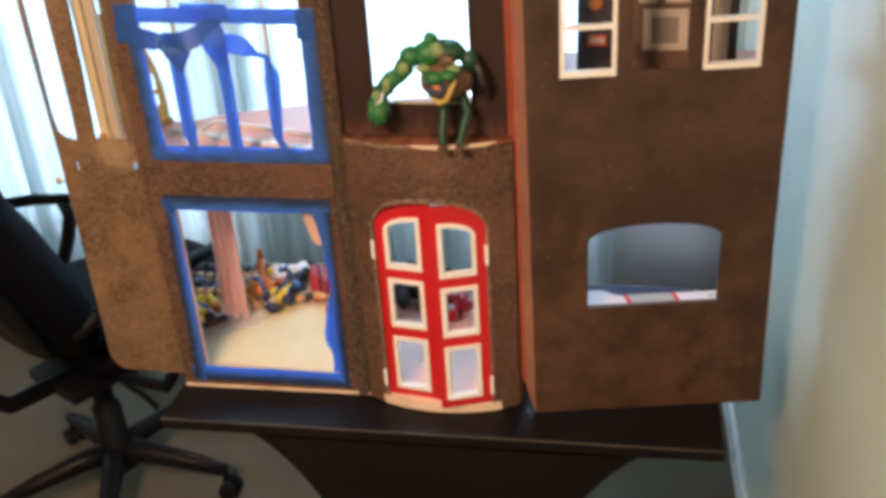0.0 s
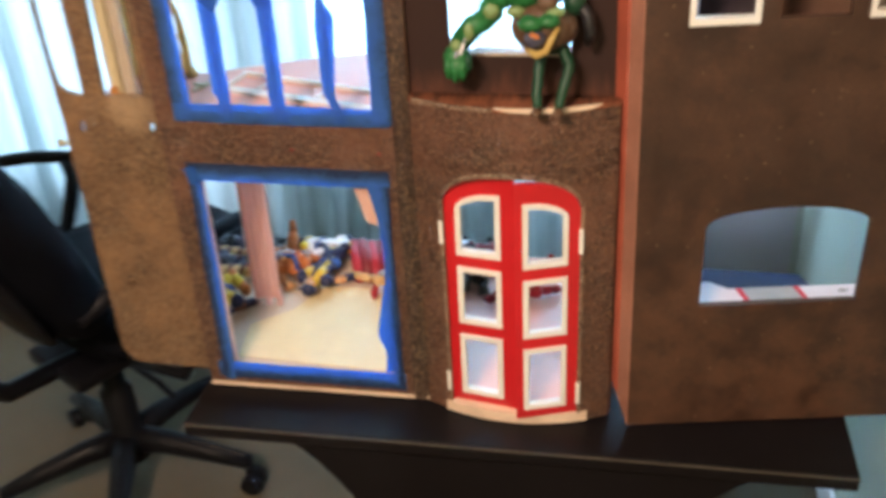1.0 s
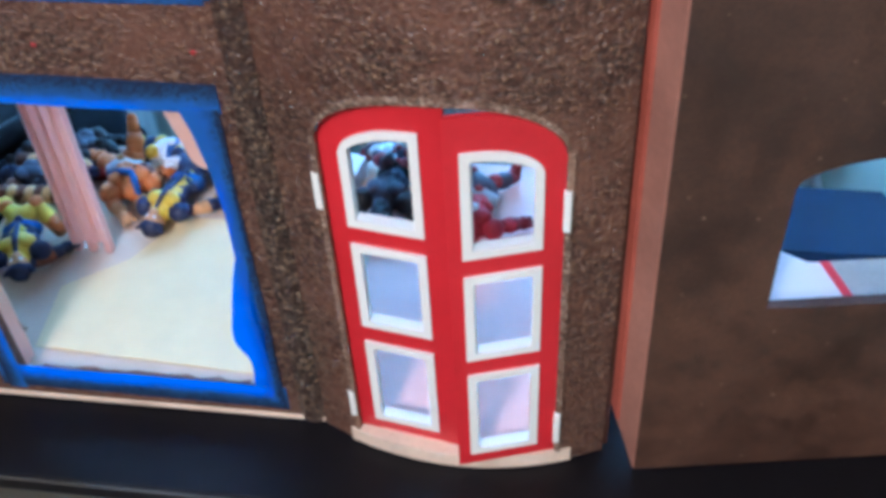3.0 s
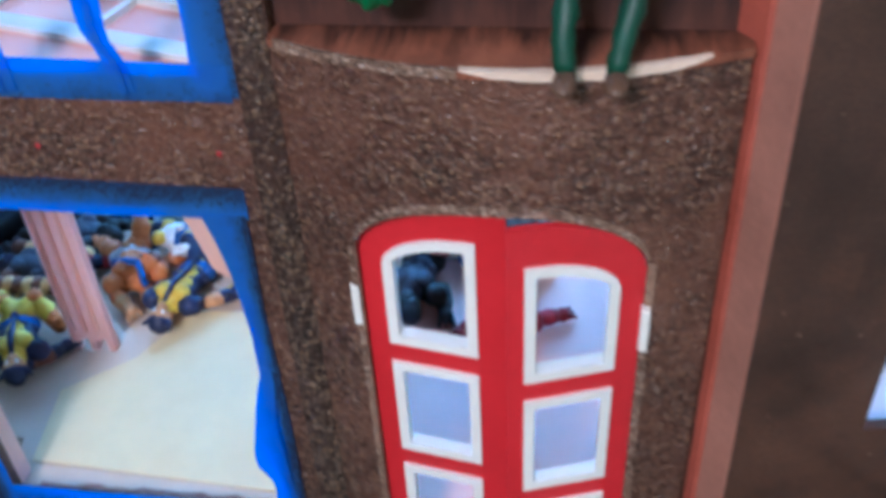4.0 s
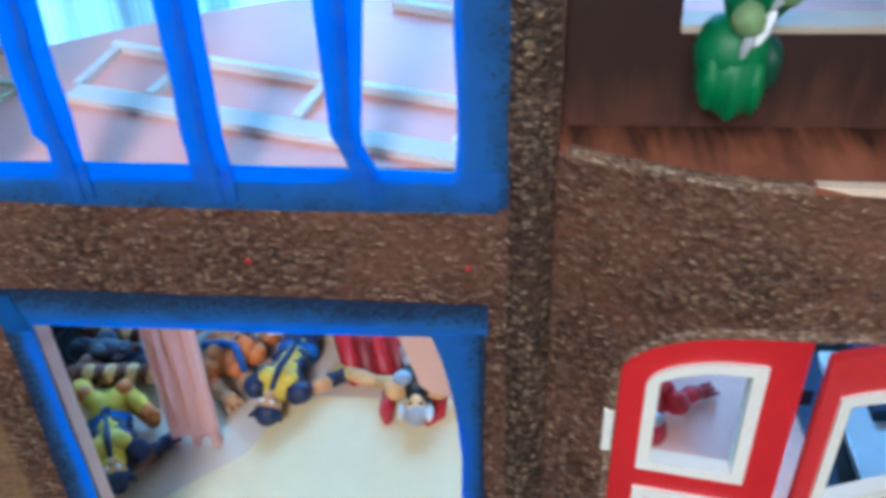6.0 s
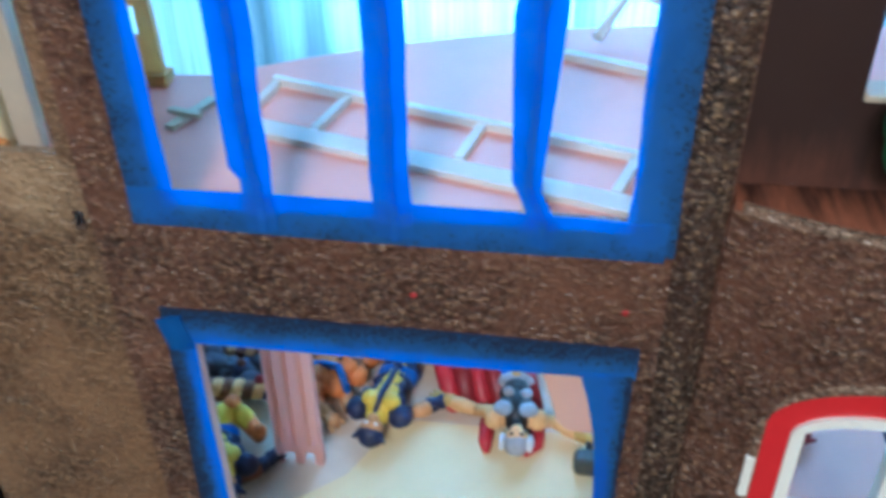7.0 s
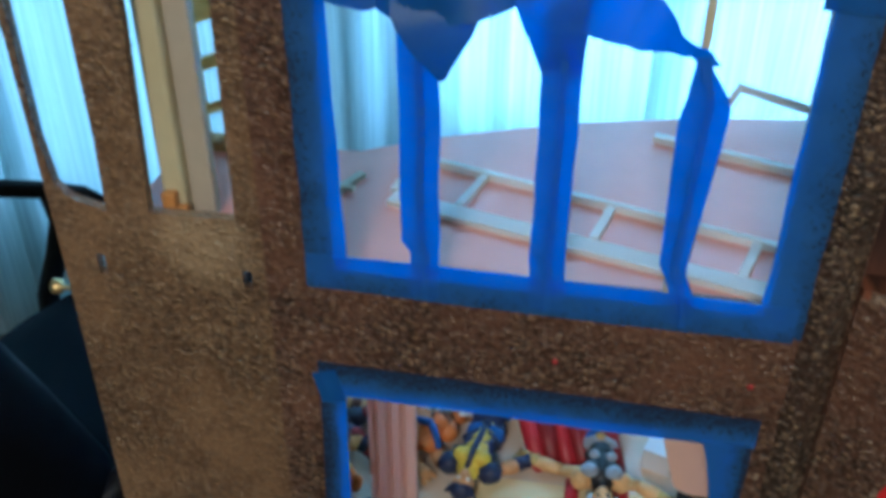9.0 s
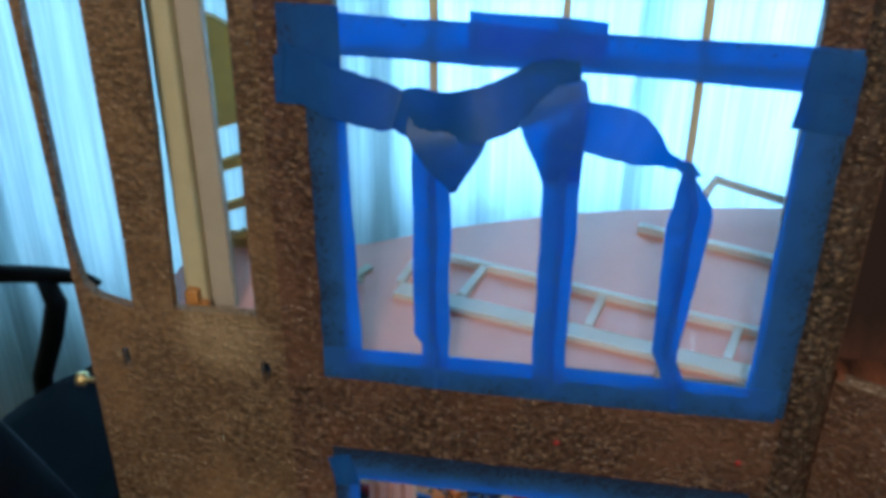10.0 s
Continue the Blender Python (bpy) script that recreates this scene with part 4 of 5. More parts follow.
part("loose_tape", ribbon(soften([(-0.3675, YF - 0.002, 0.862, 0.006, (1, 0.2, 0)), (-0.3705, YF - 0.006, 0.838, 0.014, (1, 0.4, 0)), (-0.3760, YF - 0.010, 0.800, 0.017, (1, 0.5, 0)), (-0.3775, YF - 0.011, 0.763, 0.024, (1, 0.4, 0)), (-0.3740, YF - 0.006, 0.726, 0.015, (1, 0.3, 0)), (-0.3760, YF - 0.002, 0.684, 0.020, (1, 0.1, 0))]), 0.02), TAPE, house, "tape edge curling off the frame", True)
for x, z in ((-0.490, 1.056), (-0.367, 1.054)):
    part("paint_dot", lathe([(0.0016, -0.0008), (0.0023, 0.0)], (x, YF - 0.0002, z), "y", sides=10), DOT, house, "small red paint dot")

# ---- toys and loose things ----
DOLL_PAINTS = {}


def paint(name, color, rough=0.5):
    if name not in DOLL_PAINTS:
        DOLL_PAINTS[name] = plain("toy plastic " + name, color, rough, 0.3, 70, 0.25)
    return DOLL_PAINTS[name]


PAL = {"green": (0.012, 0.125, 0.030), "mint": (0.56, 0.52, 0.38), "pale green": (0.16, 0.24, 0.09), "dark green": (0.004, 0.045, 0.020), "bronze": (0.10, 0.055, 0.03), "gold": (0.48, 0.33, 0.09), "orange": (0.55, 0.17, 0.03),
       "yellow": (0.62, 0.44, 0.02), "navy": (0.012, 0.02, 0.07), "skin": (0.56, 0.27, 0.13), "brown": (0.16, 0.06, 0.03), "maroon": (0.23, 0.012, 0.016), "crimson": (0.42, 0.015, 0.025),
       "black": (0.012, 0.012, 0.014), "silver": (0.33, 0.34, 0.37), "white": (0.72, 0.72, 0.74), "blue": (0.02, 0.09, 0.34), "tan": (0.50, 0.26, 0.10), "honey": (0.70, 0.42, 0.17), "dusk": (0.05, 0.05, 0.08)}


def figure(label, shapes, name="toy_figure", group="toy figures on the dollhouse floor", at=None):
    """A plain toy figure as ONE mesh. shapes: ('b', centre, half sizes, colour[, turn]) swollen lumps and ('l', points, radii, colour) limbs."""
    bm, order = bmesh.new(), []
    for s in shapes:
        kind, a, b, colour = s[:4]
        if colour not in order:
            order.append(colour)
        before = len(bm.faces)
        if kind == "b":
            turn = s[4] if len(s) > 4 else (0, 0, 0)
            m = pose(*a, *turn) @ Matrix.Diagonal((*b, 1))
            bmesh.ops.create_uvsphere(bm, u_segments=20, v_segments=13, radius=1, matrix=m)
        else:
            tube(a, b, bm, sides=10)
            for p, r in ((a[0], b[0]), (a[-1], b[-1])):
                bmesh.ops.create_uvsphere(bm, u_segments=10, v_segments=6, radius=r * 0.99, matrix=Matrix.Translation(p))
        bm.faces.ensure_lookup_table()
        for f in bm.faces[before:]:
            f.material_index = order.index(colour)
    bm.normal_update()
    for v in bm.verts:
        # moulded folds and muscle
        v.co += v.normal * (0.0011 * noise.noise(v.co * 95) + 0.0007 * noise.noise(v.co * 260))
    lo = min(v.co.z for v in bm.verts)
    c = sum((v.co for v in bm.verts), Vector()) / len(bm.verts)
    at = Vector((c.x, c.y, lo))
    bmesh.ops.translate(bm, verts=bm.verts, vec=-at)
    ob = part(name, bm, [paint(c, PAL[c]) for c in order], None, "", True)
    ob.location = at
    return tagged(ob, label, "toy figure", group)


def trousers(points, r0, r1, colour):
    """A leg in ridged trousers, from the ankle to the hip."""
    pts, rad = [], []
    n = 4
    for i in range(len(points) - 1):
        for k in range(n + (i == len(points) - 2)):
            t = k / n
            pts.append(tuple(Vector(points[i]).lerp(Vector(points[i + 1]), t)))
            f = (i + t) / (len(points) - 1)
            rad.append((r0 + (r1 - r0) * f) * (1.06 if k % 2 else 0.94))
    return ("l", pts, rad, colour)


# big green figure on the balcony, bent forward
BZ = 1.1402
figure("hulking green toy figure leaning forward on the balcony", [
    trousers([(-0.149, 1.478, BZ + 0.006), (-0.150, 1.486, BZ + 0.026), (-0.148, 1.503, BZ + 0.052), (-0.144, 1.518, BZ + 0.070)], 0.0056, 0.0076, "dark green"),
    trousers([(-0.123, 1.478, BZ + 0.006), (-0.118, 1.487, BZ + 0.028), (-0.112, 1.503, BZ + 0.052), (-0.122, 1.518, BZ + 0.070)], 0.0056, 0.0076, "dark green"),
    ("b", (-0.149, 1.470, BZ + 0.0042), (0.0066, 0.0125, 0.0046), "bronze"), ("b", (-0.123, 1.470, BZ + 0.0042), (0.0066, 0.0125, 0.0046), "bronze"),
    ("b", (-0.134, 1.522, BZ + 0.074), (0.022, 0.016, 0.014), "dark green"),
    ("b", (-0.146, 1.506, BZ + 0.098), (0.037, 0.024, 0.030), "bronze"), ("b", (-0.140, 1.512, BZ + 0.096), (0.038, 0.022, 0.027), "bronze"),
    ("b", (-0.168, 1.516, BZ + 0.138), (0.026, 0.022, 0.020), "green"), ("b", (-0.143, 1.518, BZ + 0.140), (0.030, 0.022, 0.018), "dark green"), ("b", (-0.166, 1.520, BZ + 0.157), (0.012, 0.012, 0.011), "green"),
    ("b", (-0.153, 1.500, BZ + 0.146), (0.010, 0.008, 0.012), "pale green"), ("b", (-0.138, 1.492, BZ + 0.132), (0.012, 0.008, 0.010), "bronze"), ("b", (-0.128, 1.490, BZ + 0.122), (0.012, 0.007, 0.006), "pale green"),
    ("b", (-0.157, 1.482, BZ + 0.110), (0.016, 0.012, 0.010), "green"), ("b", (-0.136, 1.483, BZ + 0.113), (0.013, 0.011, 0.008), "green"), ("b", (-0.152, 1.480, BZ + 0.092), (0.013, 0.009, 0.011), "dusk"),
    ("b", (-0.196, 1.512, BZ + 0.134), (0.018, 0.017, 0.016), "green"), ("b", (-0.206, 1.508, BZ + 0.118), (0.015, 0.014, 0.016), "green"), ("b", (-0.205, 1.497, BZ + 0.120), (0.010, 0.006, 0.010), "pale green"), ("b", (-0.176, 1.499, BZ + 0.119), (0.012, 0.007, 0.007), "pale green"),
    ("b", (-0.108, 1.516, BZ + 0.126), (0.014, 0.014, 0.016), "dark green"),
    ("l", [(-0.212, 1.508, BZ + 0.108), (-0.228, 1.506, BZ + 0.100), (-0.244, 1.504, BZ + 0.082)], [0.013, 0.0145, 0.0125], "green"),
    ("b", (-0.232, 1.492, BZ + 0.096), (0.006, 0.005, 0.012), "pale green"), ("b", (-0.248, 1.490, BZ + 0.080), (0.007, 0.006, 0.008), "pale green"),
    ("b", (-0.241, 1.4905, BZ + 0.076), (0.0030, 0.0030, 0.0090), "white", (0, 25, 0)), ("b", (-0.2475, 1.4885, BZ + 0.070), (0.0026, 0.0026, 0.0075), "silver", (0, 15, 0)), ("b", (-0.236, 1.4925, BZ + 0.088), (0.0026, 0.0026, 0.0060), "silver", (0, 30, 0)), ("b", (-0.250, 1.502, BZ + 0.060), (0.0165, 0.0150, 0.0170), "green"), ("b", (-0.249, 1.498, BZ + 0.050), (0.0155, 0.0130, 0.0185), "green"), ("b", (-0.259, 1.496, BZ + 0.050), (0.0062, 0.0095, 0.0150), "green"), ("b", (-0.250, 1.493, BZ + 0.047), (0.0060, 0.0090, 0.0155), "green"), ("b", (-0.241, 1.494, BZ + 0.048), (0.0056, 0.0085, 0.0145), "green"), ("b", (-0.235, 1.498, BZ + 0.056), (0.0058, 0.0080, 0.0120), "dark green"),
    ("l", [(-0.104, 1.516, BZ + 0.126), (-0.092, 1.510, BZ + 0.112), (-0.088, 1.506, BZ + 0.092), (-0.090, 1.510, BZ + 0.078)], [0.0085, 0.0075, 0.0070, 0.0055], "black"),
    ("l", [(-0.162, 1.484, BZ + 0.078), (-0.150, 1.478, BZ + 0.073), (-0.138, 1.477, BZ + 0.078), (-0.132, 1.478, BZ + 0.092), (-0.125, 1.482, BZ + 0.104)], [0.0025, 0.0048, 0.0052, 0.0042, 0.002], "gold"),
    ("b", (-0.151, 1.470, BZ + 0.099), (0.007, 0.003, 0.003), "orange", (0, 20, 0)),
], group="toy figures on the balcony")


def posed(joints, cols, s=1.4, fins=False, stripes=None):
    """A jointed toy figure, given by its joints over the dollhouse floor: head, chest, hip, then elbow, hand, elbow, hand, knee, foot, knee, foot.
    cols: skin, mask, chest, shoulder, forearm, glove, belt, thigh, shin, boot."""
    head, chest, hip, e0, h0, e1, h1, k0, f0, k1, f1 = [Vector((x, y, GF + dz)) for x, y, dz in joints]
    skin, mask, top, pad, fore, glove, belt, thigh, shin, boot = cols
    up = Vector((0, 0, 1))
    d = (chest - hip).normalized()
    side = d.cross(up).normalized()
    face = side.cross(d).normalized()
    if face.z < 0:
        face = -face
    out = []

    def lump(p, r, colour, squash=(1, 1, 1)):
        out.append(("b", tuple(p), tuple(s * r * q for q in squash), colour))

    def limb(pts, rad, colour):
        out.append(("l", [tuple(p) for p in pts], [s * r for r in rad], colour))

    neck = chest + d * 0.017 * s
    limb([hip - d * 0.004 * s, hip.lerp(chest, 0.45), chest, neck], [0.0115, 0.0105, 0.0150, 0.0090], top)
    for q in (-1, 1):
        lump(chest + side * q * 0.0085 * s + d * 0.003 * s + face * 0.0085 * s, 0.0085, top, (1.0, 1.0, 0.75))
        lump(hip.lerp(chest, 0.45) + side * q * 0.0085 * s + face * 0.002 * s, 0.0065, stripes or top)
        lump(hip.lerp(chest, 0.45) + side * q * 0.0030 * s + face * 0.0075 * s, 0.0045, top)
    limb([hip - side * 0.010 * s, hip + face * 0.004 * s, hip + side * 0.010 * s], [0.0085, 0.0095, 0.0085], belt)
    lump(hip + face * 0.012 * s, 0.0040, glove)
    if stripes:
        limb([hip.lerp(chest, 0.1) + face * 0.0125 * s, hip.lerp(chest, 0.55) + face * 0.0130 * s, chest + face * 0.0155 * s, neck + face * 0.0085 * s], [0.0022, 0.0026, 0.0030, 0.0022], stripes)
        for q in (-1, 1):
            lump(chest + side * q * 0.0135 * s - d * 0.002 * s + face * 0.0055 * s, 0.0068, stripes)
            for a, b in ((0.20, 0.0150), (0.55, 0.0125), (0.90, 0.0145)):
                m = hip.lerp(chest, a) + face * 0.0075 * s
                limb([m + side * q * 0.0050 * s, m + side * q * b * s - face * 0.006 * s + d * 0.005 * s], [0.0028, 0.0036], stripes)
    for q, e, h in ((-1, e0, h0), (1, e1, h1)):
        sh = chest + d * 0.009 * s + side * q * 0.0185 * s
        lump(sh, 0.0098, pad)
        m = sh.lerp(e, 0.5)
        limb([sh, m, e], [0.0070, 0.0076, 0.0054], fore if pad == top else pad)
        lump(m + face * 0.003 * s, 0.0066, fore)
        m = e.lerp(h, 0.45)
        limb([e, m, h], [0.0054, 0.0074, 0.0048], fore)
        v = (h - e).normalized()
        limb([h - v * 0.010 * s, h - v * 0.003 * s], [0.0070, 0.0060], glove)
        lump(h + v * 0.003 * s, 0.0062, fore if glove == belt else glove)
        for t in (-0.7, 0.0, 0.7):
            w = v.cross(up).normalized() * t * 0.006 * s
            limb([h + w + v * 0.004 * s, h + w * 1.3 + v * 0.012 * s], [0.0024, 0.0018], fore if glove == belt else glove)
    for q, k, f in ((-1, k0, f0), (1, k1, f1)):
        j = hip - d * 0.006 * s + side * q * 0.0088 * s
        m = j.lerp(k, 0.45)
        limb([j, m, k], [0.0092, 0.0110, 0.0072], thigh)
        lump(k + face * 0.002 * s, 0.0074, boot)
        m = k.lerp(f, 0.40)
        limb([k, m, f], [0.0068, 0.0088, 0.0056], shin)
        v = (f - k).normalized()
        limb([f - v * 0.016 * s, f], [0.0080, 0.0066], boot)
        toe = f + face * 0.010 * s + v * 0.004 * s
        limb([f, toe], [0.0066, 0.0050], boot)
    v = (head - neck).normalized()
    limb([neck, head - v * 0.004 * s], [0.0062, 0.0058], skin)
    lump(head, 0.0098, skin)
    lump(head + v * 0.0035 * s - face * 0.0020 * s, 0.0104, mask)
    lump(head - v * 0.0045 * s + face * 0.0060 * s, 0.0052, skin)
    lump(head + face * 0.0098 * s - v * 0.001 * s, 0.0022, skin)
    for q in (-1, 1):
        lump(head + face * 0.0080 * s + side * q * 0.0038 * s + v * 0.0015 * s, 0.0021, "white" if fins else "black")
        if fins:
            limb([head + side * q * 0.006 * s + v * 0.003 * s, head + side * q * 0.013 * s + v * 0.010 * s], [0.0045, 0.0012], mask)
    return out


CLAWED = ("tan", "navy", "yellow", "navy", "tan", "navy", "blue", "navy", "yellow", "navy")
figure("navy and yellow toy figure lying with its head forward", posed([(-0.581, 1.762, 0.024), (-0.576, 1.797, 0.024), (-0.568, 1.846, 0.020), (-0.612, 1.797, 0.016), (-0.626, 1.832, 0.012), (-0.545, 1.797, 0.016), (-0.520, 1.819, 0.012),
       (-0.592, 1.886, 0.030), (-0.602, 1.928, 0.012), (-0.546, 1.884, 0.034), (-0.540, 1.926, 0.012)], CLAWED, 1.26, True, "navy"))
figure("yellow and navy toy figure lying beside the column", posed([(-0.707, 1.672, 0.026), (-0.721, 1.702, 0.024), (-0.737, 1.738, 0.020), (-0.756, 1.690, 0.014), (-0.772, 1.712, 0.012), (-0.698, 1.692, 0.014), (-0.680, 1.722, 0.010),
       (-0.768, 1.766, 0.028), (-0.794, 1.798, 0.012), (-0.727, 1.768, 0.036), (-0.698, 1.752, 0.012)], ("tan", "navy", "yellow", "navy", "brown", "navy", "blue", "yellow", "yellow", "orange"), 1.26, True, "navy"))
bare = posed([(-0.622, 1.838, 0.034), (-0.640, 1.834, 0.024), (-0.660, 1.866, 0.020), (-0.657, 1.808, 0.018), (-0.632, 1.786, 0.012), (-0.612, 1.862, 0.020), (-0.596, 1.880, 0.012),
              (-0.650, 1.888, 0.036), (-0.652, 1.902, 0.052), (-0.698, 1.884, 0.020), (-0.735, 1.900, 0.012)], ("orange", "brown", "orange", "orange", "orange", "tan", "white", "orange", "orange", "orange"), 1.36)
for a, b in (((-0.664, 1.838, 0.034), (-0.628, 1.826, 0.046)), ((-0.628, 1.826, 0.046), (-0.616, 1.808, 0.030))):
    bare.append(("l", [(a[0], a[1], GF + a[2]), ((a[0] + b[0]) / 2, (a[1] + b[1]) / 2, GF + (a[2] + b[2]) / 2 + 0.003), (b[0], b[1], GF + b[2])], [0.0042, 0.0046, 0.0042], "blue"))
figure("bare-chested orange toy figure with a blue strap, one leg raised", bare)

# tiger-striped limbs at the back, by the column
tiger = posed([(-0.798, 1.838, 0.024), (-0.772, 1.836, 0.022), (-0.738, 1.832, 0.020), (-0.790, 1.805, 0.016), (-0.752, 1.800, 0.014), (-0.790, 1.866, 0.016), (-0.750, 1.872, 0.014),
               (-0.710, 1.812, 0.024), (-0.690, 1.800, 0.012), (-0.708, 1.850, 0.024), (-0.688, 1.862, 0.012)], ("navy", "navy", "dusk", "brown", "honey", "brown", "navy", "dusk", "navy", "maroon"), 1.2)
for y0, y1, z in ((1.802, 1.808, 0.020), (1.866, 1.858, 0.024)):
    for k in range(8):
        x = -0.797 + 0.0115 * k
        tiger.append(("l", [(x, y0 + (y1 - y0) * k / 8, GF + z), (x + 0.0075, y0 + (y1 - y0) * (k + 1) / 8, GF + z + 0.002)], [0.0108, 0.0108], "honey" if k % 2 else "brown"))
figure("navy, honey and brown tiger-striped toy figure", tiger)
figure("dark toy figure lying at the back of the pile", posed([(-0.700, 1.902, 0.022), (-0.735, 1.906, 0.020), (-0.780, 1.905, 0.018), (-0.722, 1.880, 0.014), (-0.690, 1.872, 0.012), (-0.722, 1.930, 0.014), (-0.700, 1.935, 0.012),
       (-0.80, 1.89, 0.024), (-0.815, 1.875, 0.012), (-0.80, 1.92, 0.020), (-0.82, 1.93, 0.012)], ("black", "black", "dusk", "black", "black", "black", "black", "black", "dusk", "black"), 1.3))
figure("blue and white toy figure in the pile", posed([(-0.535, 1.900, 0.022), (-0.566, 1.906, 0.022), (-0.606, 1.906, 0.020), (-0.560, 1.884, 0.024), (-0.588, 1.872, 0.030), (-0.552, 1.930, 0.014), (-0.530, 1.936, 0.012),
       (-0.630, 1.892, 0.026), (-0.660, 1.905, 0.012), (-0.630, 1.922, 0.020), (-0.662, 1.930, 0.012)], ("skin", "yellow", "white", "navy", "yellow", "white", "blue", "white", "navy", "yellow"), 1.3))

# the caped one with its arms stretched out
hero = posed([(-0.434, 1.762, 0.028), (-0.437, 1.802, 0.026), (-0.440, 1.846, 0.024), (-0.479, 1.808, 0.018), (-0.517, 1.826, 0.012), (-0.398, 1.800, 0.018), (-0.362, 1.784, 0.014),
              (-0.458, 1.890, 0.022), (-0.462, 1.930, 0.012), (-0.418, 1.888, 0.022), (-0.408, 1.928, 0.012)], ("honey", "silver", "black", "honey", "honey", "gold", "silver", "blue", "blue", "navy"), 1.18)
for q in (-1, 1):
    for y, r in ((1.791, 0.0098), (1.815, 0.0062)):
        hero.append(("b", (-0.437 + q * (0.0130 if r > 0.009 else 0.0092), y, GF + 0.041), (r, r, 0.0046), "silver"))
    hero.append(("b", (-0.434 + q * 0.0140, 1.756, GF + 0.030), (0.0034, 0.0095, 0.0070), "white"))
    hero.append(("l", [(-0.440 + q * 0.026, 1.800, GF + 0.008), (-0.440 + q * 0.026, 1.775, GF + 0.008), (-0.444 + q * 0.020, 1.766, GF + 0.006)], [0.0085, 0.0075, 0.0045], "crimson"))
for k in range(6):
    x = -0.535 + 0.0175 * k
    hero.append(("l", [(x + 0.030, 1.822, GF + 0.008), (x + 0.016, 1.862, GF + 0.022 + 0.006 * (k % 2)), (x, 1.905, GF + 0.030 + 0.004 * (k % 2))], [0.0095, 0.0115, 0.0105], "maroon" if k % 2 else "crimson"))
figure("black-armoured toy figure in a red cape, arms stretched out", hero)
ham = root("toy_hammer", (-0.361, 1.757, GF), "small dark grey toy hammer on the floor", "toy hammer")
part("head", box(-0.376, -0.347, 1.745, 1.767, GF, GF + 0.021, 0.006), plain("dark grey toy plastic", (0.06, 0.07, 0.065), 0.5), ham)
part("handle", tube([(-0.361, 1.764, GF + 0.014), (-0.361, 1.790, GF + 0.016)], 0.0035), paint("black", PAL["black"]), ham)

# behind the door
figure("black toy figure lying behind the door", posed([(-0.312, 1.794, 0.028), (-0.312, 1.834, 0.026), (-0.308, 1.880, 0.022), (-0.342, 1.840, 0.018), (-0.345, 1.806, 0.012), (-0.280, 1.838, 0.018), (-0.274, 1.806, 0.012),
       (-0.325, 1.915, 0.026), (-0.330, 1.948, 0.012), (-0.290, 1.912, 0.026), (-0.284, 1.945, 0.012)], ("black", "black", "dusk", "black", "black", "black", "black", "dusk", "black", "black"), 1.42), group="toy figures behind the door")
red = posed([(-0.206, 1.752, 0.026), (-0.203, 1.796, 0.024), (-0.202, 1.842, 0.020), (-0.236, 1.796, 0.016), (-0.252, 1.778, 0.012), (-0.172, 1.800, 0.016), (-0.150, 1.812, 0.012),
             (-0.216, 1.878, 0.028), (-0.232, 1.912, 0.012), (-0.186, 1.872, 0.022), (-0.166, 1.898, 0.012)], ("crimson", "crimson", "crimson", "crimson", "crimson", "maroon", "silver", "dusk", "dusk", "maroon"), 1.30)
red += [("b", (-0.203, 1.795, GF + 0.048), (0.0060, 0.0060, 0.004), "white"), ("b", (-0.205, 1.748, GF + 0.040), (0.0075, 0.0085, 0.004), "silver")]
figure("red and silver toy figure lying behind the door", red, group="toy figures behind the door")
figure("maroon and white toy figure lying behind the door", posed([(-0.245, 1.918, 0.022), (-0.275, 1.912, 0.022), (-0.312, 1.900, 0.034), (-0.268, 1.890, 0.030), (-0.290, 1.872, 0.046), (-0.262, 1.932, 0.014), (-0.240, 1.936, 0.012),
       (-0.330, 1.880, 0.046), (-0.316, 1.862, 0.052), (-0.345, 1.918, 0.030), (-0.36, 1.925, 0.012)], ("dusk", "maroon", "maroon", "blue", "silver", "maroon", "dusk", "white", "maroon", "dusk"), 1.2), group="toy figures behind the door")

tagged(part("dark_board", plate([(-0.054, 1.700), (-0.040, 1.700), (-0.019, 1.880), (-0.060, 1.880)], [], lambda u, v, w: (u, v, GF + 0.0002 + w), 0.006), NAVY), "tapering navy plastic strip lying on the floor", "plastic strip")
tagged(part("floor_sheet", plate([(-0.650, 1.578), (-0.385, 1.562), (-0.350, 1.60), (-0.345, 1.80), (-0.56, 1.80), (-0.600, 1.72), (-0.662, 1.668)], [], lambda u, v, w: (u, v, GF + 0.0005 + w), 0.0015), PAPER), "cream sheet lying on the dollhouse floor", "floor sheet")

smear = [(-0.628 + 0.225 * k / 20, 1.5485 + 0.0015 * (k % 2)) for k in range(21)] + [(-0.403 - 0.225 * k / 20, 1.5535 + wobble(k * 0.37, 0.004)) for k in range(21)]
part("paint_smear", plate(smear, [], lambda u, v, w: (u, v, GF + 0.0022 + w), 0.0006), BLUSH, house, "brown paint smear along the window foot")

# upright white box with red bands and a navy folder, inside the right wing
BT = 0.820
carton = root("printed_box", (0.20, 1.59, 0.6452), "upright white printed box with red and grey bands", "box")
part("box_body", plate([(0.050, 1.540), (0.350, 1.591), (0.340, 1.643), (0.117, 1.604), (0.090, 1.620), (0.046, 1.612)], [], lambda u, v, w: (u, v, 0.6454 + w), BT - 0.6454), CARD, carton)


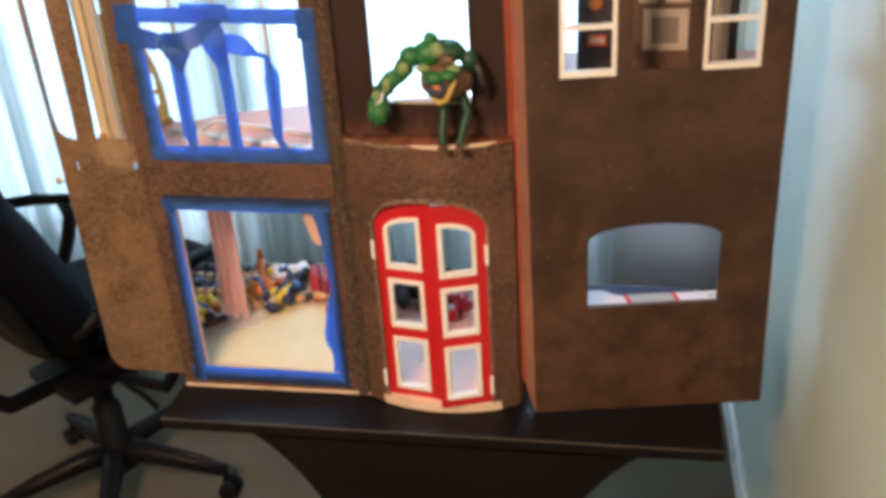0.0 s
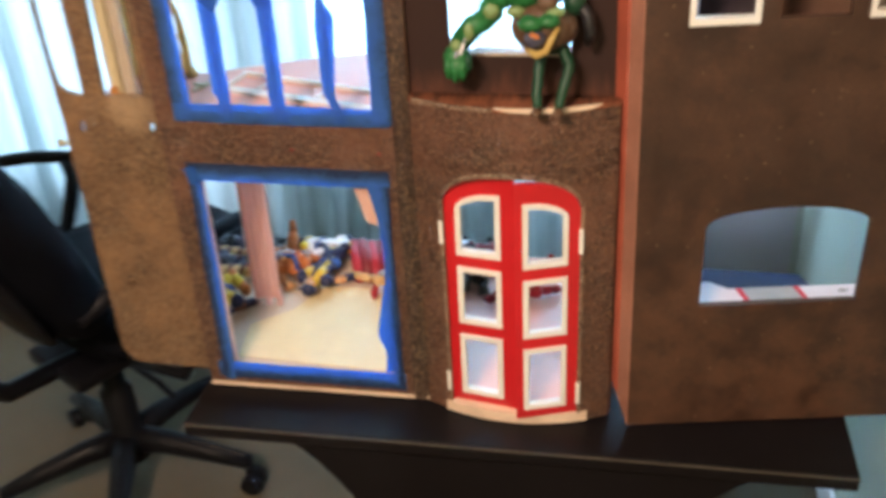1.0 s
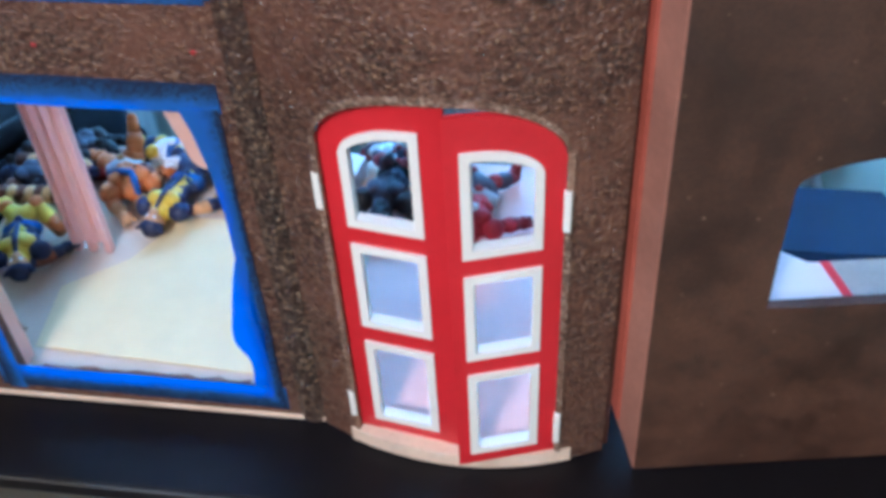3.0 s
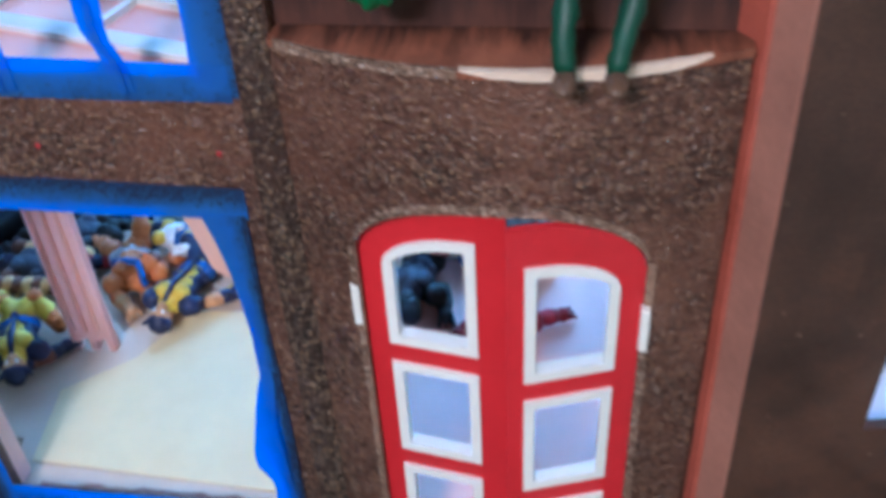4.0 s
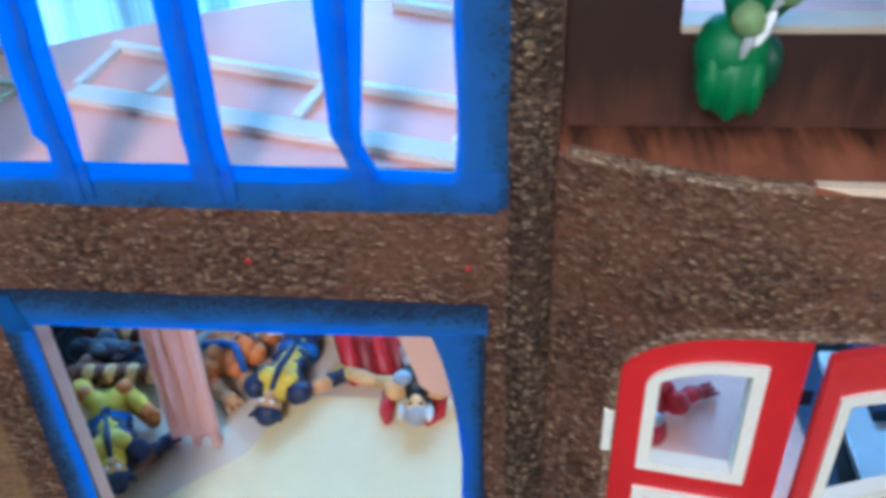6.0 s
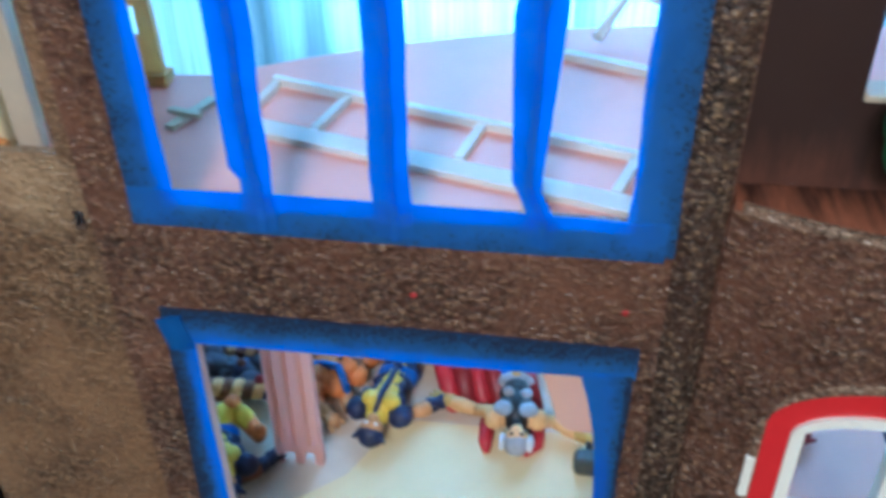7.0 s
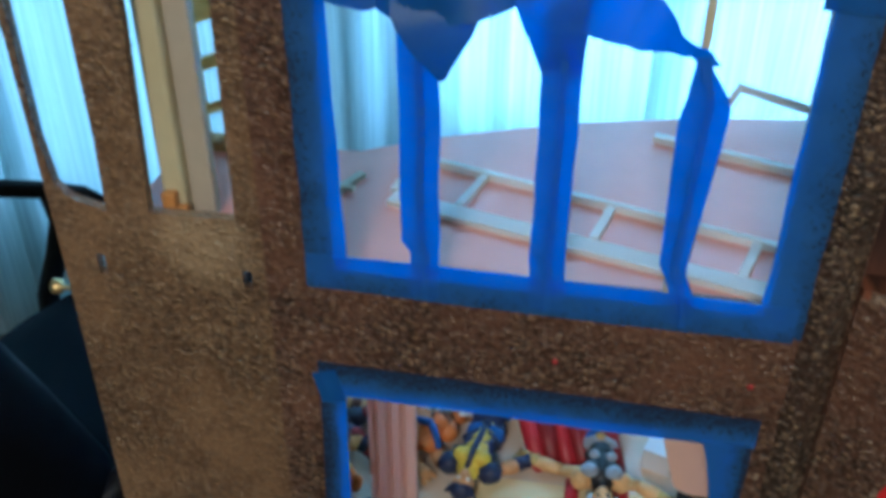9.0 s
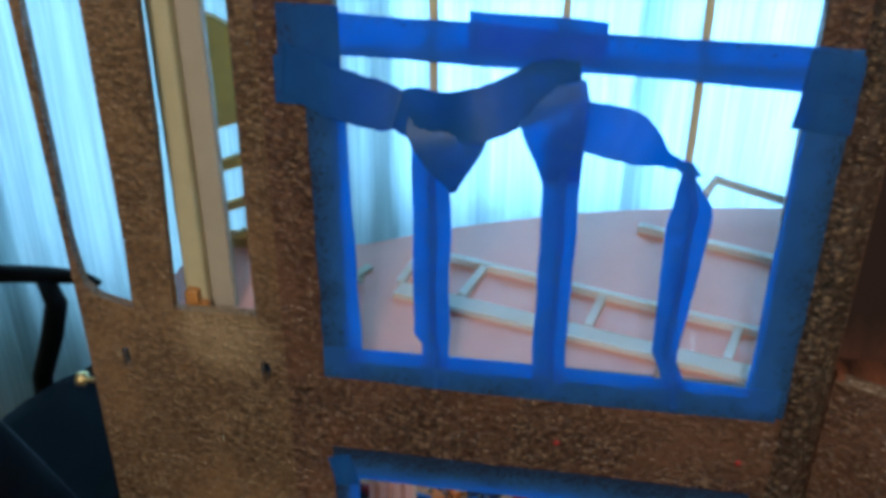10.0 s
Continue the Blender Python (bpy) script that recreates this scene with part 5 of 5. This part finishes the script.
def band(x0, x1):
    """A printed band across the lid, from the box's front to its back edge."""
    return [(x0 + 0.0165, 1.5425 + 0.17 * (x0 - 0.05)), (x1 + 0.0165, 1.5425 + 0.17 * (x1 - 0.05)), (x1, 1.6035 + 0.17 * (x1 - 0.117)), (x0, 1.6035 + 0.17 * (x0 - 0.117))]


for x0, x1, m, nm in ((0.126, 0.134, STRIPE, "red_band"), (0.1343, 0.2067, GREY, "grey_band"), (0.207, 0.215, STRIPE, "red_band")):
    part(nm, plate(band(x0, x1), [], lambda u, v, w: (u, v, BT + 0.0002 + w), 0.0008), m, carton)
part("print_mark", plate([(0.268, 1.612), (0.276, 1.610), (0.285, 1.618), (0.272, 1.620)], [], lambda u, v, w: (u, v, BT + 0.0002 + w), 0.0007), GREY, carton)
tagged(part("folder", plate([(0.020, 1.80), (0.297, 1.80), (0.290, 1.880), (0.272, 1.915), (0.020, 1.920)], [], lambda u, v, w: (u, v, 0.6455 + w), 0.016), NAVY), "navy blue folder lying on the pale floor", "folder")

# packages behind the small upper windows
pk = root("toy_package", (0.10, 1.66, 1.195), "dark printed toy package with an orange badge", "package")
SALMON = plain("salmon red print", (0.62, 0.16, 0.09), 0.4, 0.1, 20, 0.02)
DARKP = plain("dark printed card", (0.05, 0.038, 0.045), 0.35, 0.5, 20, 0.02)
BROWNP = plain("brown printed card", (0.13, 0.075, 0.05), 0.35, 0.4, 25, 0.02)
part("box_body", box(0.045, 0.118, 1.64, 1.69, 1.195, 1.42, 0.001), DARKP, pk)
part("badge", lathe([(0.011, -0.001), (0.011, 0.0)], (0.072, 1.6395, 1.318), "y"), paint("orange", PAL["orange"]), pk, "orange round badge")
part("label", box(0.060, 0.090, 1.6385, 1.6398, 1.250, 1.268), SALMON, pk, "red label with plain bars")
for k in range(3):
    part("print_bar", box(0.064 + 0.008 * k, 0.070 + 0.008 * k, 1.6375, 1.6384, 1.256, 1.263), CARD, pk)
CARD2 = plain("beige printed card", (0.50, 0.40, 0.32), 0.45, 0.2, 60, 0.02)
pk2 = root("toy_package", (0.18, 1.66, 1.195), "brown printed toy package with a bar-coded label", "package")
part("box_body", box(0.124, 0.232, 1.65, 1.70, 1.195, 1.42, 0.001), BROWNP, pk2)
part("label", box(0.146, 0.214, 1.648, 1.6498, 1.240, 1.304), CARD2, pk2, "pale label")
for k in range(9):
    part("print_bar", box(0.160 + 0.0045 * k, 0.1622 + 0.0045 * k, 1.647, 1.6479, 1.251, 1.292), DARKP, pk2)
for x0, x1 in ((0.138, 0.165), (0.178, 0.215)):
    part("print_panel", box(x0, x1, 1.6485, 1.6498, 1.314, 1.334), CARD2, pk2)
pk3 = root("toy_package", (0.26, 1.66, 1.195), "narrow dark toy package", "package")
part("box_body", box(0.238, 0.290, 1.66, 1.71, 1.195, 1.42, 0.001), DARKP, pk3)
part("print_panel", box(0.252, 0.276, 1.658, 1.6598, 1.215, 1.36), CARD2, pk3, "beige printed panel")

# upstairs: trellis, a small gabled frame, an arched headboard
tre = root("toy_trellis", (-0.48, 1.64, FU), "white plastic toy trellis lying on the mauve floor", "toy trellis")
A0, A1, B0, B1 = Vector((-0.617, 1.7065, FU)), Vector((-0.344, 1.6215, FU)), Vector((-0.622, 1.6427, FU)), Vector((-0.342, 1.5645, FU))


def rail(p, q, half, h, bm=None):
    d = (q - p).normalized()
    s = Vector((-d.y, d.x, 0)) * half
    bm = bm or bmesh.new()
    lo = [p - s, q - s, q + s, p + s]
    v = [bm.verts.new(c) for c in lo] + [bm.verts.new(c + Vector((0, 0, h))) for c in lo]
    for f in ((3, 2, 1, 0), (4, 5, 6, 7), (0, 1, 5, 4), (1, 2, 6, 5), (2, 3, 7, 6), (3, 0, 4, 7)):
        bm.faces.new([v[i] for i in f])
    return bm


part("rail", rail(A0, A1, 0.0030, 0.006), MILK, tre)
part("rail", rail(B0, B1, 0.0085, 0.0045), MILK, tre)
for x0, y0, x1, y1 in ((-0.612, 1.7085, -0.622, 1.652), (-0.557, 1.690, -0.571, 1.639), (-0.461, 1.660, -0.473, 1.612), (-0.361, 1.629, -0.3755, 1.584)):
    part("rung", rail(Vector((x0, y0, FU)), Vector((x1, y1, FU)), 0.0032, 0.0050), MILK, tre)
gab = root("toy_gable", (-0.36, 1.77, FU), "white plastic gable-shaped toy frame", "toy frame")
part("base", rail(Vector((-0.431, 1.776, FU)), Vector((-0.305, 1.728, FU)), 0.0040, 0.006), MILK, gab)
part("rafter", tube([(-0.388, 1.785, FU + 0.010), (-0.364, 1.825, FU + 0.031), (-0.300, 1.826, FU + 0.014)], 0.0045, sides=8), MILK, gab)
hb = root("toy_headboard", (-0.746, 1.700, FU), "honey yellow quarter-arched toy headboard with slanted slats", "toy headboard")
curve = [(-0.798, FU), (-0.696, FU)] + [(-0.798 + 0.102 * math.cos(q), 1.135 + 0.165 * math.sin(q)) for q in (math.pi / 2 * k / 12 for k in range(13))]
part("board", plate(curve, [[(a, z0 + 0.4 * (a + 0.740)), (b, z0 + 0.4 * (b + 0.740)), (b, z1 + 0.4 * (b + 0.740)), (a, z1 + 0.4 * (a + 0.740))]
                           for a, b, z0, z1 in ((-0.784, -0.708, 1.121, 1.143), (-0.784, -0.708, 1.151, 1.180), (-0.784, -0.728, 1.190, 1.218))], lambda u, v, w: (u, 1.697 + w, v), 0.007), OAK, hb)
part("foot_bar", box(-0.800, -0.692, 1.692, 1.708, FU + 0.0002, FU + 0.009, 0.001), OAK, hb)

tagged(part("toy_block", plate([(-0.392, 1.845), (-0.362, 1.835), (-0.352, 1.905), (-0.372, 1.912)], [], lambda u, v, w: (u, v, GF + w), 0.028), CARD), "white wedge-shaped plastic block among the toys", "toy block")
clip = root("toy_clip", (-0.662, 1.652, FU), "small green plastic clip on the mauve floor", "plastic clip")
MINT = paint("mint", PAL["mint"])
part("clip_bar", rail(Vector((-0.669, 1.633, FU)), Vector((-0.652, 1.675, FU)), 0.0035, 0.0035), MINT, clip)
part("clip_jaw", rail(Vector((-0.675, 1.652, FU + 0.0036)), Vector((-0.651, 1.646, FU + 0.0036)), 0.0026, 0.003), MINT, clip)
